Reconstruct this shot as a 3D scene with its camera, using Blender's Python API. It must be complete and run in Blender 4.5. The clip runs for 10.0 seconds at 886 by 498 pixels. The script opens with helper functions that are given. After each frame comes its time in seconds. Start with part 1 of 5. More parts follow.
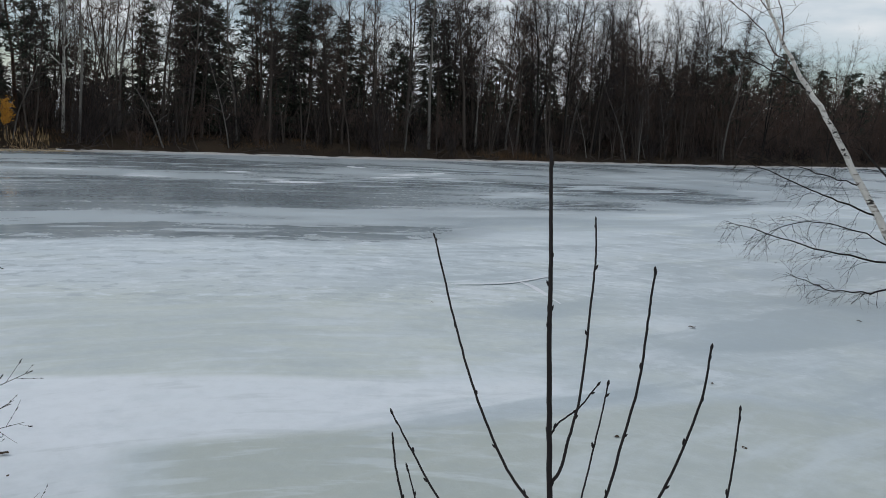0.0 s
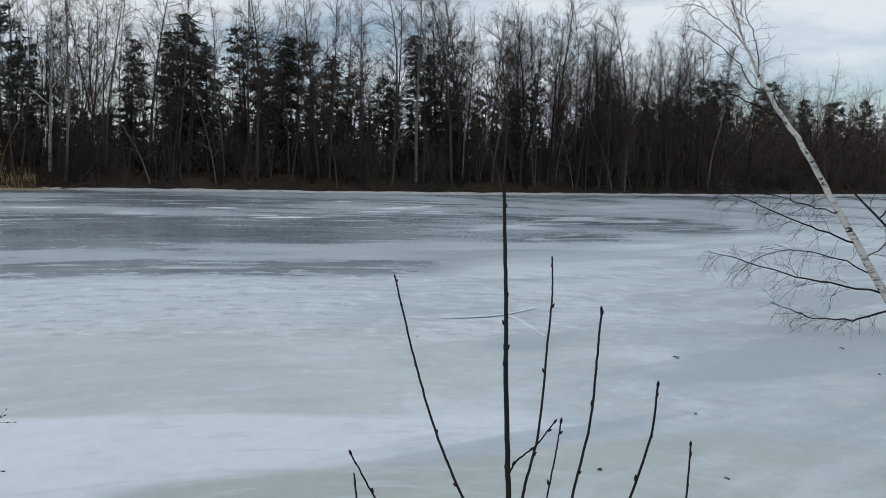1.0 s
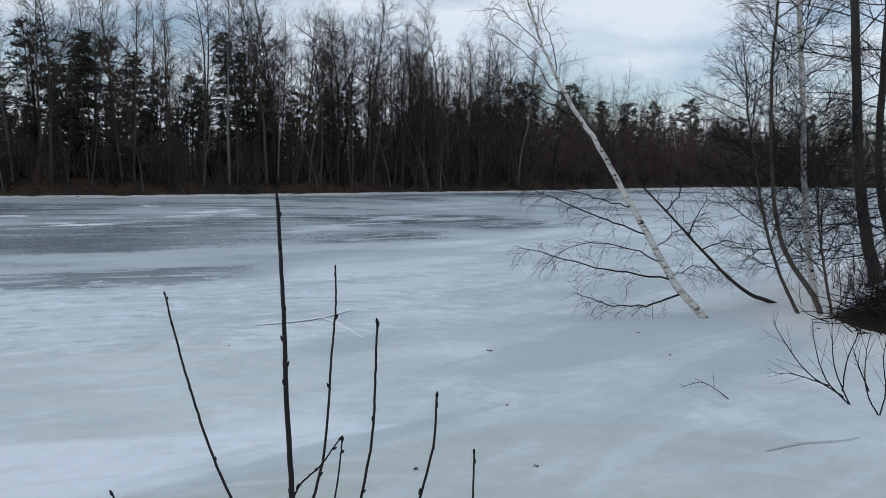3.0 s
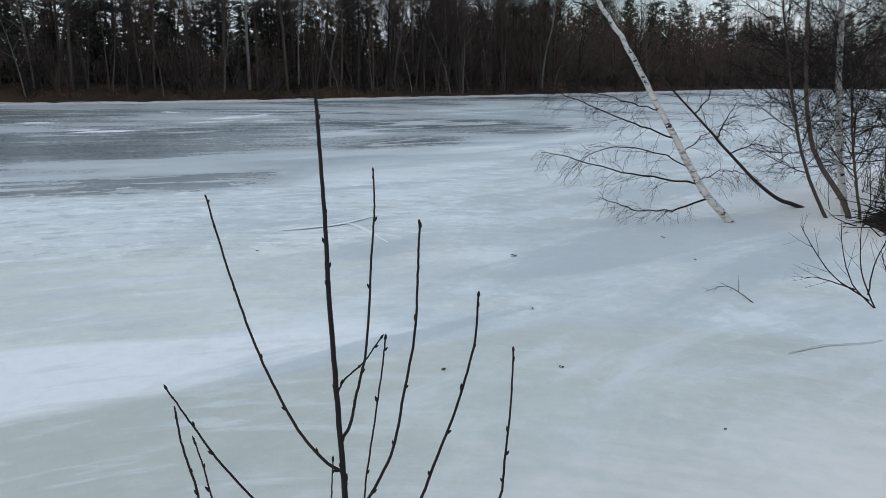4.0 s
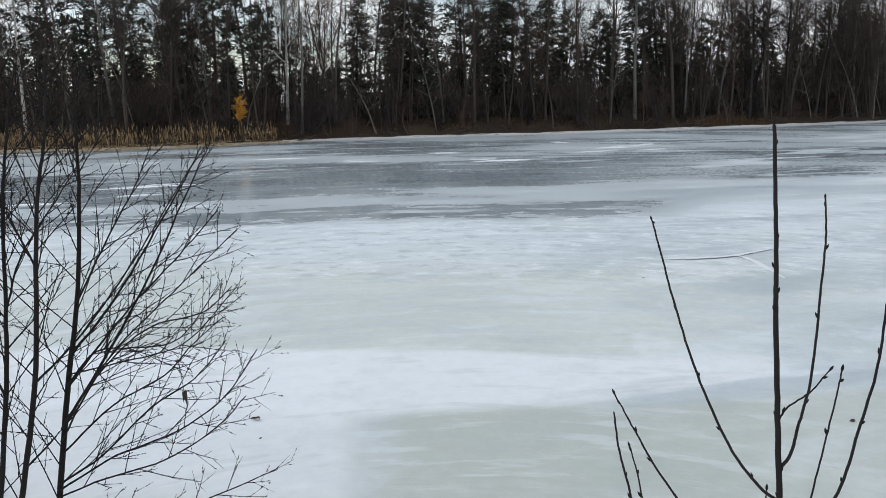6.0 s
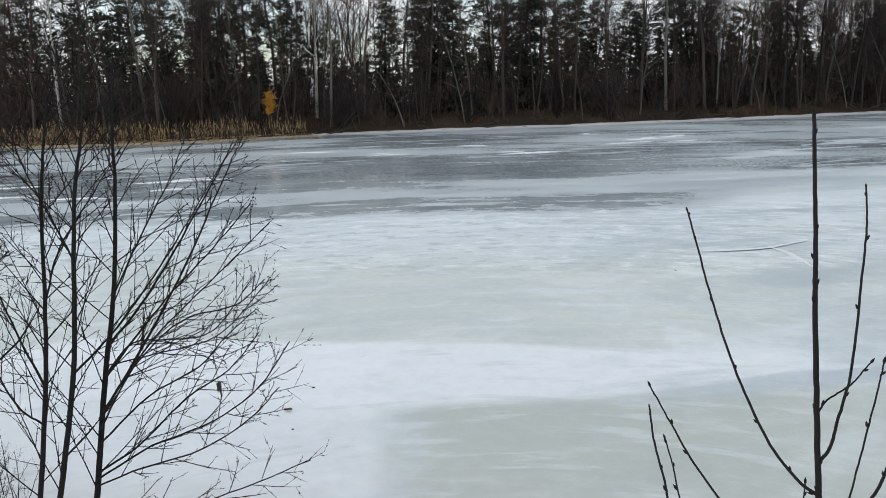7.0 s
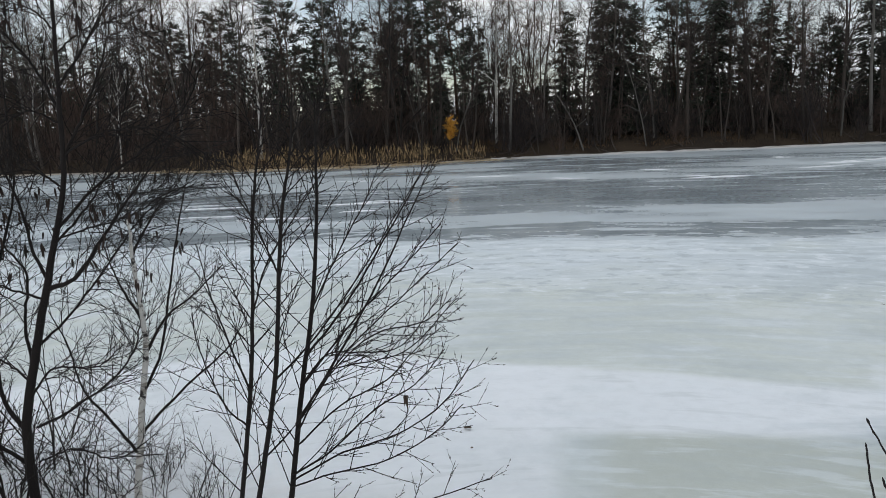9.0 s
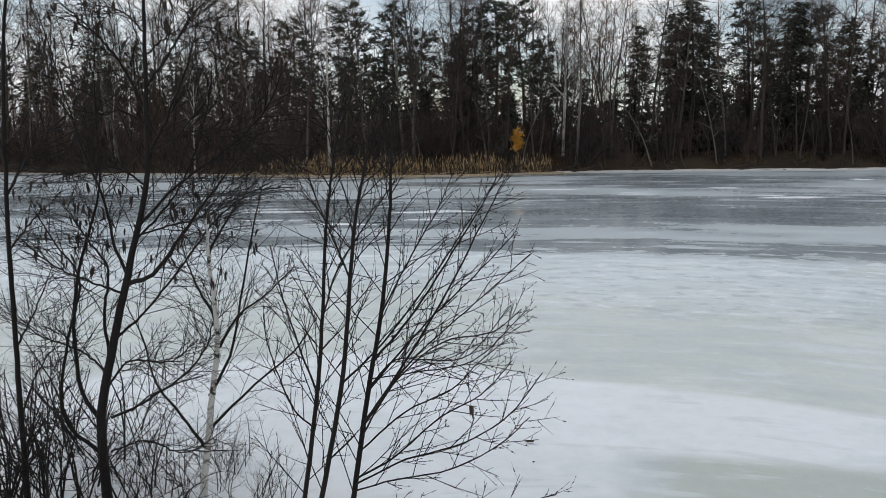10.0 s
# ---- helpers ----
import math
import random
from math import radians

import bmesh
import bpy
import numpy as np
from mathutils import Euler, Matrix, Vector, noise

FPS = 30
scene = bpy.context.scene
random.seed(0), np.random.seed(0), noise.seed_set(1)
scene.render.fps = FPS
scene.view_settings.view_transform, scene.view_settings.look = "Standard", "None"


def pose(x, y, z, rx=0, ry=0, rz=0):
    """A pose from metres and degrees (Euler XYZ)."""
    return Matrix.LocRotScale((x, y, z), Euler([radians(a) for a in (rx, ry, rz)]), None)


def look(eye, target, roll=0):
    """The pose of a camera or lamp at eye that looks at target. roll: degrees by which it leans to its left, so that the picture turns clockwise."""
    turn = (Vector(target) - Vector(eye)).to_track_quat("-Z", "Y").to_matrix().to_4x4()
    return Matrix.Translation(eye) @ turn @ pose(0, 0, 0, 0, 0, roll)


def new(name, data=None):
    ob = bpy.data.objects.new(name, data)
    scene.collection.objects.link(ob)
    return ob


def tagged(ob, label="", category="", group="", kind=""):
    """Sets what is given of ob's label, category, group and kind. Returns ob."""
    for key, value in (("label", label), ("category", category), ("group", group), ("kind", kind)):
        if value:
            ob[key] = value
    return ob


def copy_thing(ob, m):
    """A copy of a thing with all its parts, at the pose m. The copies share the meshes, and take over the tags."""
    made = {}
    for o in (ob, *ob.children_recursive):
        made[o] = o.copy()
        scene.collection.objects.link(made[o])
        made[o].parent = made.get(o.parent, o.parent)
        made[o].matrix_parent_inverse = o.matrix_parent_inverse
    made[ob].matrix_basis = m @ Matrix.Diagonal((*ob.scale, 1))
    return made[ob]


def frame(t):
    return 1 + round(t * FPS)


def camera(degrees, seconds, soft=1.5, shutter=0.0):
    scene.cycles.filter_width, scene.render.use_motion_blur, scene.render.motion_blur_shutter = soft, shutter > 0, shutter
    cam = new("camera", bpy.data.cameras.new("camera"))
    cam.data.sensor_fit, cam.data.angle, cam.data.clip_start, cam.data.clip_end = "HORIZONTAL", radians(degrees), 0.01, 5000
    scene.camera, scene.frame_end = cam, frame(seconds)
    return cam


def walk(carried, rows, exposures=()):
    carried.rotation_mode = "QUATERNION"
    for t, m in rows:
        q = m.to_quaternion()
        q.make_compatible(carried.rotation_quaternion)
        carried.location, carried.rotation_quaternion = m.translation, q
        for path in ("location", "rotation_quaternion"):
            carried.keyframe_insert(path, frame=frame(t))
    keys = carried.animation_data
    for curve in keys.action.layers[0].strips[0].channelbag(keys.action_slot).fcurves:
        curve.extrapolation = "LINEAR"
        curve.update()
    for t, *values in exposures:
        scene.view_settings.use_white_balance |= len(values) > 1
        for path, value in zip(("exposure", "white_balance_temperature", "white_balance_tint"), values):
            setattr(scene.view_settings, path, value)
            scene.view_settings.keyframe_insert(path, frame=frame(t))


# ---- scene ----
cam = camera(57.3, 10.0, soft=0.75)
PATH = [
    (0, (0.288, -0.044, 2.319), (0.087, 1.924, 2.024), 2.8),
    (0.5, (0.349, -0.074, 2.335), (0.128, 1.9, 2.103), 2.1),
    (1, (0.369, -0.074, 2.35), (0.189, 1.906, 2.135), 2.0),
    (1.5, (0.404, -0.045, 2.361), (0.463, 1.947, 2.185), 2.2),
    (2, (0.423, -0.04, 2.364), (0.573, 1.947, 2.191), 1.9),
    (2.5, (0.451, 0.0, 2.366), (0.664, 1.982, 2.208), 1.4),
    (3, (0.469, 0.012, 2.366), (0.727, 1.985, 2.163), 1.3),
    (3.2, (0.469, 0.003, 2.369), (0.737, 1.957, 2.038), 0.9),
    (4.3, (0.396, 0.006, 2.356), (0.506, 1.955, 1.92), 0.8),
    (4.5, (0.37, -0.03, 2.357), (0.33, 1.923, 1.927), 0.3),
    (5, (0.313, -0.088, 2.356), (-0.089, 1.84, 2.005), -0.2),
    (5.5, (0.293, -0.102, 2.356), (-0.267, 1.785, 1.998), -0.8),
    (6, (0.275, -0.127, 2.358), (-0.414, 1.715, 1.996), -1.1),
    (7.5, (0.263, -0.136, 2.354), (-0.495, 1.675, 1.973), -1.6),
    (8, (0.263, -0.143, 2.353), (-0.511, 1.662, 1.973), -1.3),
    (8.5, (0.252, -0.154, 2.352), (-0.646, 1.599, 2.007), -1.5),
    (9, (0.23, -0.187, 2.352), (-0.904, 1.432, 2.047), -2.4),
    (9.5, (0.195, -0.212, 2.346), (-1.046, 1.331, 2.065), -1.8),
    (10, (0.174, -0.209, 2.344), (-1.082, 1.323, 2.069), -0.8),
]
EXPOSURES = [(0.0, -0.21, 6650, 9), (1.5, -0.17, 6310, 9), (3.0, -0.17, 6180, 9), (4.3, 0.03, 6460, 9), (5.0, -0.05, 6580, 9), (5.5, 0.01, 6640, 9), (6.0, 0.22, 6780, 10), (8.5, 0.17, 6880, 10), (9.0, 0.04, 6880, 10), (10.0, 0.05, 6960, 11)]
walk(cam, [(t, look(eye, target, roll)) for t, eye, target, roll in PATH], EXPOSURES)

# ---- sky and sun: thin bright cloud with blue breaks, no cast shadows ----
SUN_AZ, SUN_EL = 105.0, 30.0            # degrees to the left of +y, and up
world = bpy.data.worlds.new("sky")
scene.world = world
world.use_nodes = True
wt = world.node_tree
wt.nodes.clear()


def wnode(kind, **inputs):
    n = wt.nodes.new(kind)
    for key, value in inputs.items():
        n.inputs[key.replace("_", " ")].default_value = value
    return n


sky = wt.nodes.new("ShaderNodeTexSky")
sky.sky_type, sky.sun_disc = "NISHITA", False
sky.sun_elevation, sky.sun_rotation = radians(SUN_EL), radians(-SUN_AZ)
sky.air_density, sky.dust_density, sky.ozone_density = 1.0, 0.6, 2.0
coord = wt.nodes.new("ShaderNodeTexCoord")
flat = wt.nodes.new("ShaderNodeMapping")
flat.inputs["Scale"].default_value = (1.0, 1.0, 3.6)
flat.inputs["Rotation"].default_value = (0.0, radians(8), radians(20))
clouds = wnode("ShaderNodeTexNoise", Scale=2.6, Detail=6.0, Roughness=0.55)
cover = wt.nodes.new("ShaderNodeMapRange")
cover.inputs["From Min"].default_value, cover.inputs["From Max"].default_value = 0.36, 0.56
cover.inputs["To Min"].default_value, cover.inputs["To Max"].default_value = 0.12, 0.97
dim = wt.nodes.new("ShaderNodeVectorMath")
dim.operation = "SCALE"
dim.inputs["Scale"].default_value = 0.11
grey = wnode("ShaderNodeTexNoise", Scale=5.0, Detail=4.0)
tone = wt.nodes.new("ShaderNodeMix")
tone.data_type = "RGBA"
tone.inputs[6].default_value, tone.inputs[7].default_value = (0.74, 0.825, 0.93, 1), (0.95, 0.98, 1.01, 1)
blend = wt.nodes.new("ShaderNodeMix")
blend.data_type = "RGBA"
back = wnode("ShaderNodeBackground", Strength=1.0)
wout = wt.nodes.new("ShaderNodeOutputWorld")
L = wt.links.new
L(coord.outputs["Generated"], flat.inputs["Vector"])
L(flat.outputs["Vector"], clouds.inputs["Vector"])
L(flat.outputs["Vector"], grey.inputs["Vector"])
L(clouds.outputs["Fac"], cover.inputs["Value"])
L(sky.outputs["Color"], dim.inputs[0])
L(grey.outputs["Fac"], tone.inputs[0])
L(cover.outputs["Result"], blend.inputs[0])
L(dim.outputs["Vector"], blend.inputs[6])
L(tone.outputs[2], blend.inputs[7])
L(blend.outputs[2], back.inputs["Color"])
L(back.outputs["Background"], wout.inputs["Surface"])

sun = new("sun", bpy.data.lights.new("sun", "SUN"))
sun.data.energy, sun.data.angle, sun.data.color = 0.5, radians(25), (1.0, 0.95, 0.88)
sun.matrix_basis = look((0, 0, 60), (math.sin(radians(SUN_AZ)) * 60, -math.cos(radians(SUN_AZ)) * 60, 60 - 60 * math.tan(radians(SUN_EL))))


# ---- materials ----
class Mat:
    """A node material with a few shortcuts."""

    def __init__(self, name, rough=0.8, metal=0.0, spec=0.4):
        self.m = bpy.data.materials.new(name)
        self.m.use_nodes = True
        self.t = self.m.node_tree
        self.b = self.t.nodes["Principled BSDF"]
        self.b.inputs["Roughness"].default_value = rough
        self.b.inputs["Metallic"].default_value = metal
        self.b.inputs["Specular IOR Level"].default_value = spec

    def n(self, kind, **inputs):
        node = self.t.nodes.new(kind)
        for key, value in inputs.items():
            node.inputs[key.replace("_", " ")].default_value = value
        return node

    def link(self, a, b):
        self.t.links.new(a, b)

    def coords(self, kind="Object", scale=(1, 1, 1)):
        c = self.n("ShaderNodeTexCoord")
        mp = self.n("ShaderNodeMapping", Scale=scale)
        self.link(c.outputs[kind], mp.inputs["Vector"])
        return mp.outputs["Vector"]

    def world_pos(self, scale=(1, 1, 1)):
        g = self.n("ShaderNodeNewGeometry")
        mp = self.n("ShaderNodeMapping", Scale=scale)
        self.link(g.outputs["Position"], mp.inputs["Vector"])
        return mp.outputs["Vector"]

    def noise(self, vec, scale, detail=4.0, rough=0.55):
        n = self.n("ShaderNodeTexNoise", Scale=scale, Detail=detail, Roughness=rough)
        self.link(vec, n.inputs["Vector"])
        return n.outputs["Fac"]

    def ramp(self, fac, stops, mode="LINEAR"):
        r = self.n("ShaderNodeValToRGB")
        r.color_ramp.interpolation = mode
        e = r.color_ramp.elements
        while len(e) < len(stops):
            e.new(0.5)
        for el, (p, c) in zip(e, stops):
            el.position = p
            el.color = (*c, 1) if isinstance(c, tuple) else (c, c, c, 1)
        self.link(fac, r.inputs["Fac"])
        return r.outputs["Color"]

    def mix(self, fac, a, b, kind="MIX"):
        x = self.n("ShaderNodeMix")
        x.data_type, x.blend_type = "RGBA", kind
        for sock, v in ((x.inputs[0], fac), (x.inputs[6], a), (x.inputs[7], b)):
            if isinstance(v, (int, float)):
                sock.default_value = v
            elif isinstance(v, tuple):
                sock.default_value = (*v, 1)
            else:
                self.link(v, sock)
        return x.outputs[2]

    def math(self, op, a, b=0.0, c=None, clamp=False):
        x = self.n("ShaderNodeMath")
        x.operation, x.use_clamp = op, clamp
        for sock, v in zip(x.inputs, (a, b) if c is None else (a, b, c)):
            if isinstance(v, (int, float)):
                sock.default_value = v
            else:
                self.link(v, sock)
        return x.outputs[0]

    def between(self, value, a, b, lo=0.0, hi=1.0):
        r = self.n("ShaderNodeMapRange")
        r.interpolation_type = "SMOOTHSTEP"
        for key, v in (("From Min", a), ("From Max", b), ("To Min", lo), ("To Max", hi)):
            r.inputs[key].default_value = v
        self.link(value, r.inputs["Value"])
        return r.outputs["Result"]

    def bump(self, height, strength, distance):
        n = self.n("ShaderNodeBump", Strength=strength, Distance=distance)
        self.link(height, n.inputs["Height"])
        self.link(n.outputs["Normal"], self.b.inputs["Normal"])

    def colour(self, c):
        if isinstance(c, tuple):
            self.b.inputs["Base Color"].default_value = (*c, 1)
        else:
            self.link(c, self.b.inputs["Base Color"])
        return self

    def rough(self, r):
        self.link(r, self.b.inputs["Roughness"])


def bark(name, dark, light, scale=30.0, rough=0.85):
    """Bark or twig skin: streaks along the stem, blotches, and a shade of its own for every plant."""
    k = Mat(name, rough, spec=0.25)
    v = k.coords("Object", (1, 1, 0.25))
    fine, broad = k.noise(v, scale, 5.0, 0.65), k.noise(v, scale * 0.12, 3.0)
    c = k.mix(fine, dark, light)
    c = k.mix(k.between(broad, 0.45, 0.7, 0.0, 0.5), c, tuple(0.5 * (a + b) * 1.15 for a, b in zip(dark, light)))
    info = k.n("ShaderNodeObjectInfo")
    c = k.mix(k.math("MULTIPLY", info.outputs["Random"], 0.45), c, tuple(a * 0.6 for a in dark))
    k.colour(c)
    k.bump(fine, 0.6, 0.01)
    return k.m


def birch_bark(name, size=0.62):
    """White bark with dark cross marks and rough black patches."""
    k = Mat(name, 0.7, spec=0.3)
    ring = k.noise(k.coords("Object", (4.0, 4.0, 15.0)), 1.0 / size, 3.0, 0.6)
    patch = k.noise(k.coords("Object", (3.0, 3.0, 5.0)), 1.3 / size, 4.0, 0.7)
    tint = k.noise(k.coords("Object"), 9.0, 4.0)
    c = k.mix(tint, (0.40, 0.38, 0.345), (0.68, 0.66, 0.625))
    c = k.mix(k.between(ring, 0.56, 0.63, 0.0, 0.85), c, (0.20, 0.17, 0.145))
    c = k.mix(k.between(patch, 0.575, 0.62), c, (0.030, 0.026, 0.024))
    k.colour(c)
    k.bump(patch, 0.5, 0.01)
    return k.m


def needles(name, dark, light):
    k = Mat(name, 0.75, spec=0.2)
    g = k.n("ShaderNodeNewGeometry")
    c = k.mix(g.outputs["Random Per Island"], dark, light)
    info = k.n("ShaderNodeObjectInfo")
    c = k.mix(k.math("MULTIPLY", info.outputs["Random"], 0.5), c, tuple(a * 0.7 for a in dark))
    return k.colour(c).m


ALDER_BARK = bark("alder_bark", (0.040, 0.032, 0.027), (0.122, 0.100, 0.086))
DARK_BARK = bark("dark_bark", (0.016, 0.014, 0.013), (0.055, 0.048, 0.043))
TRUNK_BARK = bark("trunk_bark", (0.022, 0.019, 0.017), (0.085, 0.075, 0.068), 26.0)
SHOOT_BARK = bark("shoot_bark", (0.009, 0.007, 0.007), (0.026, 0.020, 0.019), 60.0, 0.7)
PALE_BARK = bark("pale_bark", (0.09, 0.082, 0.075), (0.24, 0.225, 0.205))
TWIG_GREY = bark("twig_grey", (0.028, 0.023, 0.022), (0.080, 0.065, 0.062), 8.0)
TWIG_RED = bark("twig_red", (0.056, 0.038, 0.031), (0.150, 0.103, 0.085), 8.0)
UNDERWOOD = bark("underwood_twigs", (0.055, 0.041, 0.035), (0.150, 0.115, 0.098), 8.0)
TWIG_DARK = bark("twig_dark", (0.010, 0.008, 0.0075), (0.029, 0.023, 0.020), 20.0)
PINE_BARK = bark("pine_bark", (0.05, 0.032, 0.022), (0.16, 0.095, 0.06), 10.0)
BIRCH_BARK = birch_bark("birch_bark")
SPRUCE = needles("spruce_needles", (0.028, 0.034, 0.026), (0.070, 0.080, 0.058))
PINE = needles("pine_needles", (0.026, 0.037, 0.028), (0.066, 0.086, 0.058))
GOLD = needles("golden_leaves", (0.62, 0.28, 0.04), (0.85, 0.48, 0.10))
REED = needles("reed_straw", (0.20, 0.13, 0.065), (0.46, 0.33, 0.18))
STRAW = needles("pale_straw", (0.34, 0.25, 0.15), (0.60, 0.47, 0.31))
DRY = needles("dry_grass_blades", (0.022, 0.016, 0.011), (0.070, 0.048, 0.030))
REED_DARK = needles("rust_grass_blades", (0.08, 0.048, 0.025), (0.19, 0.115, 0.06))
CATKIN = bark("catkin_skin", (0.020, 0.013, 0.011), (0.06, 0.04, 0.03), 120.0, 0.9)
DEAD_LEAF = bark("dead_leaf_skin", (0.05, 0.035, 0.024), (0.12, 0.085, 0.06), 80.0, 0.8)


def ice_material():
    """Old river ice: bright snow-ice, wet grey-green and dark bare sheets in long streaks that follow the banks."""
    k = Mat("river_ice", 0.5, spec=0.5)
    a = k.n("ShaderNodeAttribute")
    a.attribute_name = "flow"
    sep = k.n("ShaderNodeSeparateXYZ")
    k.link(a.outputs["Vector"], sep.inputs[0])
    along, across, shore = sep.outputs         # along the river, share of the way over, metres to the bank
    pos = k.world_pos()
    logv = k.math("LOGARITHM", k.math("MAXIMUM", across, 0.02), math.e)
    reach_n = k.n("ShaderNodeVectorMath")
    reach_n.operation = "LENGTH"
    k.link(pos, reach_n.inputs[0])
    logr = k.math("LOGARITHM", reach_n.outputs["Value"], math.e)
    cv = k.n("ShaderNodeCombineXYZ")
    k.link(k.math("MULTIPLY", along, 3.0), cv.inputs[0])
    k.link(k.math("MULTIPLY", logr, 5.0), cv.inputs[1])
    streak = k.noise(cv.outputs[0], 1.6, 6.0, 0.62)
    cv2 = k.n("ShaderNodeCombineXYZ")
    k.link(k.math("MULTIPLY", along, 4.6), cv2.inputs[0])
    k.link(k.math("MULTIPLY", k.math("ADD", logr, k.math("MULTIPLY", along, 0.07)), 20.0), cv2.inputs[1])
    fine = k.noise(cv2.outputs[0], 1.7, 3.0, 0.5)
    blot = k.noise(pos, 0.55, 5.0, 0.55)
    grain = k.noise(pos, 7.0, 5.0, 0.65)
    # the way over, with the wavering edges of the sheets
    wav = k.math("ADD", logv, k.math("ADD", k.math("MULTIPLY", k.math("SUBTRACT", streak, 0.5), k.between(logv, math.log(0.14), math.log(0.4), 0.018, 0.30)), k.math("MULTIPLY", k.math("SUBTRACT", fine, 0.5), k.between(logv, math.log(0.13), math.log(0.4), 0.02, 0.09))))

    def band(lo, hi, soft_lo=0.04, soft_hi=0.04, src=wav):
        up = k.between(src, math.log(lo) - soft_lo, math.log(lo) + soft_lo)
        down = k.between(src, math.log(hi) - soft_hi, math.log(hi) + soft_hi, 1.0, 0.0)
        return k.math("MULTIPLY", up, down)

    snow, pale, green, grey, dark = (0.72, 0.76, 0.78), (0.56, 0.605, 0.62), (0.655, 0.68, 0.625), (0.48, 0.515, 0.525), (0.315, 0.355, 0.375)
    left = k.between(along, -0.06, 0.16)            # the quiet side, where the sheets are sharp
    wide = k.noise(pos, 0.22, 4.0, 0.5)
    base = k.mix(k.between(k.math("ADD", k.math("MULTIPLY", streak, 0.35), k.math("MULTIPLY", wide, 0.85)), 0.53, 0.76), pale, snow)
    base = k.mix(k.between(blot, 0.47, 0.64, 0.0, 0.5), base, green)
    base = k.mix(k.math("MULTIPLY", k.math("MULTIPLY", band(0.135, 0.225, 0.03, 0.12), k.between(fine, 0.25, 0.75, 0.95, 0.35)), k.between(along, -0.25, 0.08, 0.1, 1.0)), base, green)
    base = k.mix(k.math("MULTIPLY", k.math("MULTIPLY", band(0.225, 0.30, 0.1, 0.06), k.between(fine, 0.3, 0.7, 0.9, 0.1)), k.between(along, -0.2, 0.1, 0.2, 1.0)), base, snow)
    # near wet sheet with a clear left edge
    near_edge = k.between(k.math("ADD", along, k.math("MULTIPLY_ADD", blot, 0.30, -0.15)), 0.37, 0.46, 1.0, 0.0)
    near_right = k.between(k.math("ADD", along, k.math("MULTIPLY_ADD", blot, 0.5, -0.25)), -0.35, 0.02, 0.7, 1.0)
    tilted = k.math("ADD", wav, k.math("MULTIPLY", k.math("MINIMUM", k.math("SUBTRACT", along, 0.4), 0.0), 0.18))
    near = k.math("MULTIPLY", band(0.03, 0.111, 0.02, 0.025, tilted), k.math("MULTIPLY", near_edge, near_right))
    base = k.mix(k.math("MULTIPLY", near, k.between(blot, 0.2, 0.7, 0.95, 0.72)), base, (0.49, 0.51, 0.44))
    snowband = k.math("MULTIPLY", k.math("MULTIPLY", band(0.08, 0.139, 0.03, 0.016), band(0.109, 0.3, 0.025, 0.02, tilted)), k.between(along, -0.22, 0.06))
    base = k.mix(k.math("MULTIPLY", snowband, 0.85), base, (0.86, 0.87, 0.885))
    base = k.mix(k.math("MULTIPLY", k.between(along, 0.42, 0.48, 0.0, 0.8), band(0.01, 0.139, 0.02, 0.02)), base, (0.86, 0.87, 0.885))
    darkmask = k.math("MULTIPLY", band(0.302, 0.352, 0.03, 0.05), left)
    far = band(0.36, 1.2, 0.10, 0.02)
    farside = k.between(along, -0.55, -0.05, 0.7, 1.0)
    calm = k.noise(cv.outputs[0], 1.1, 2.0, 0.5)
    sheet = k.mix(k.between(calm, 0.30, 0.70), dark, grey)
    sheet = k.mix(k.math("MULTIPLY", k.between(fine, 0.52, 0.68, 0.0, 0.75), k.between(logv, math.log(0.45), math.log(0.7), 0.35, 1.0)), sheet, pale)
    sheet = k.mix(k.between(fine, 0.45, 0.33, 0.0, 0.25), sheet, dark)
    base = k.mix(k.math("MULTIPLY", far, farside), base, sheet)
    mid = k.math("MULTIPLY", band(0.34, 0.40, 0.04, 0.04), left)
    base = k.mix(k.math("MULTIPLY", mid, k.between(fine, 0.4, 0.65, 0.25, 0.7)), base, (0.52, 0.57, 0.59))
    deep = k.math("MULTIPLY", band(0.405, 0.575, 0.06, 0.08), k.between(along, 0.0, 0.22))
    base = k.mix(k.math("MULTIPLY", deep, k.between(fine, 0.35, 0.7, 0.62, 0.4)), base, dark)
    base = k.mix(k.math("MULTIPLY", darkmask, k.between(fine, 0.35, 0.7, 1.0, 0.75)), base, dark)
    cv3 = k.n("ShaderNodeCombineXYZ")
    k.link(k.math("MULTIPLY", along, 30.0), cv3.inputs[0])
    k.link(k.math("MULTIPLY", logr, 46.0), cv3.inputs[1])
    fleck = k.noise(cv3.outputs[0], 1.0, 4.0, 0.6)
    crust = k.math("MULTIPLY", band(0.20, 0.31, 0.06, 0.03), k.between(along, -0.45, 0.0, 0.35, 1.0))
    base = k.mix(k.math("MULTIPLY", crust, k.between(fleck, 0.54, 0.64, 0.0, 0.7)), base, (0.40, 0.45, 0.47))
    base = k.mix(k.math("MULTIPLY", crust, k.between(fleck, 0.46, 0.36, 0.0, 0.75)), base, (0.84, 0.86, 0.88))
    base = k.mix(k.math("MULTIPLY", band(0.33, 1.0, 0.05, 0.05), k.between(fleck, 0.55, 0.68, 0.0, 0.14)), base, (0.60, 0.64, 0.65))
    base = k.mix(k.math("MULTIPLY", band(0.33, 1.0, 0.05, 0.05), k.between(fleck, 0.46, 0.34, 0.0, 0.12)), base, (0.26, 0.29, 0.30))
    thread = k.noise(cv2.outputs[0], 1.3, 4.0, 0.55)
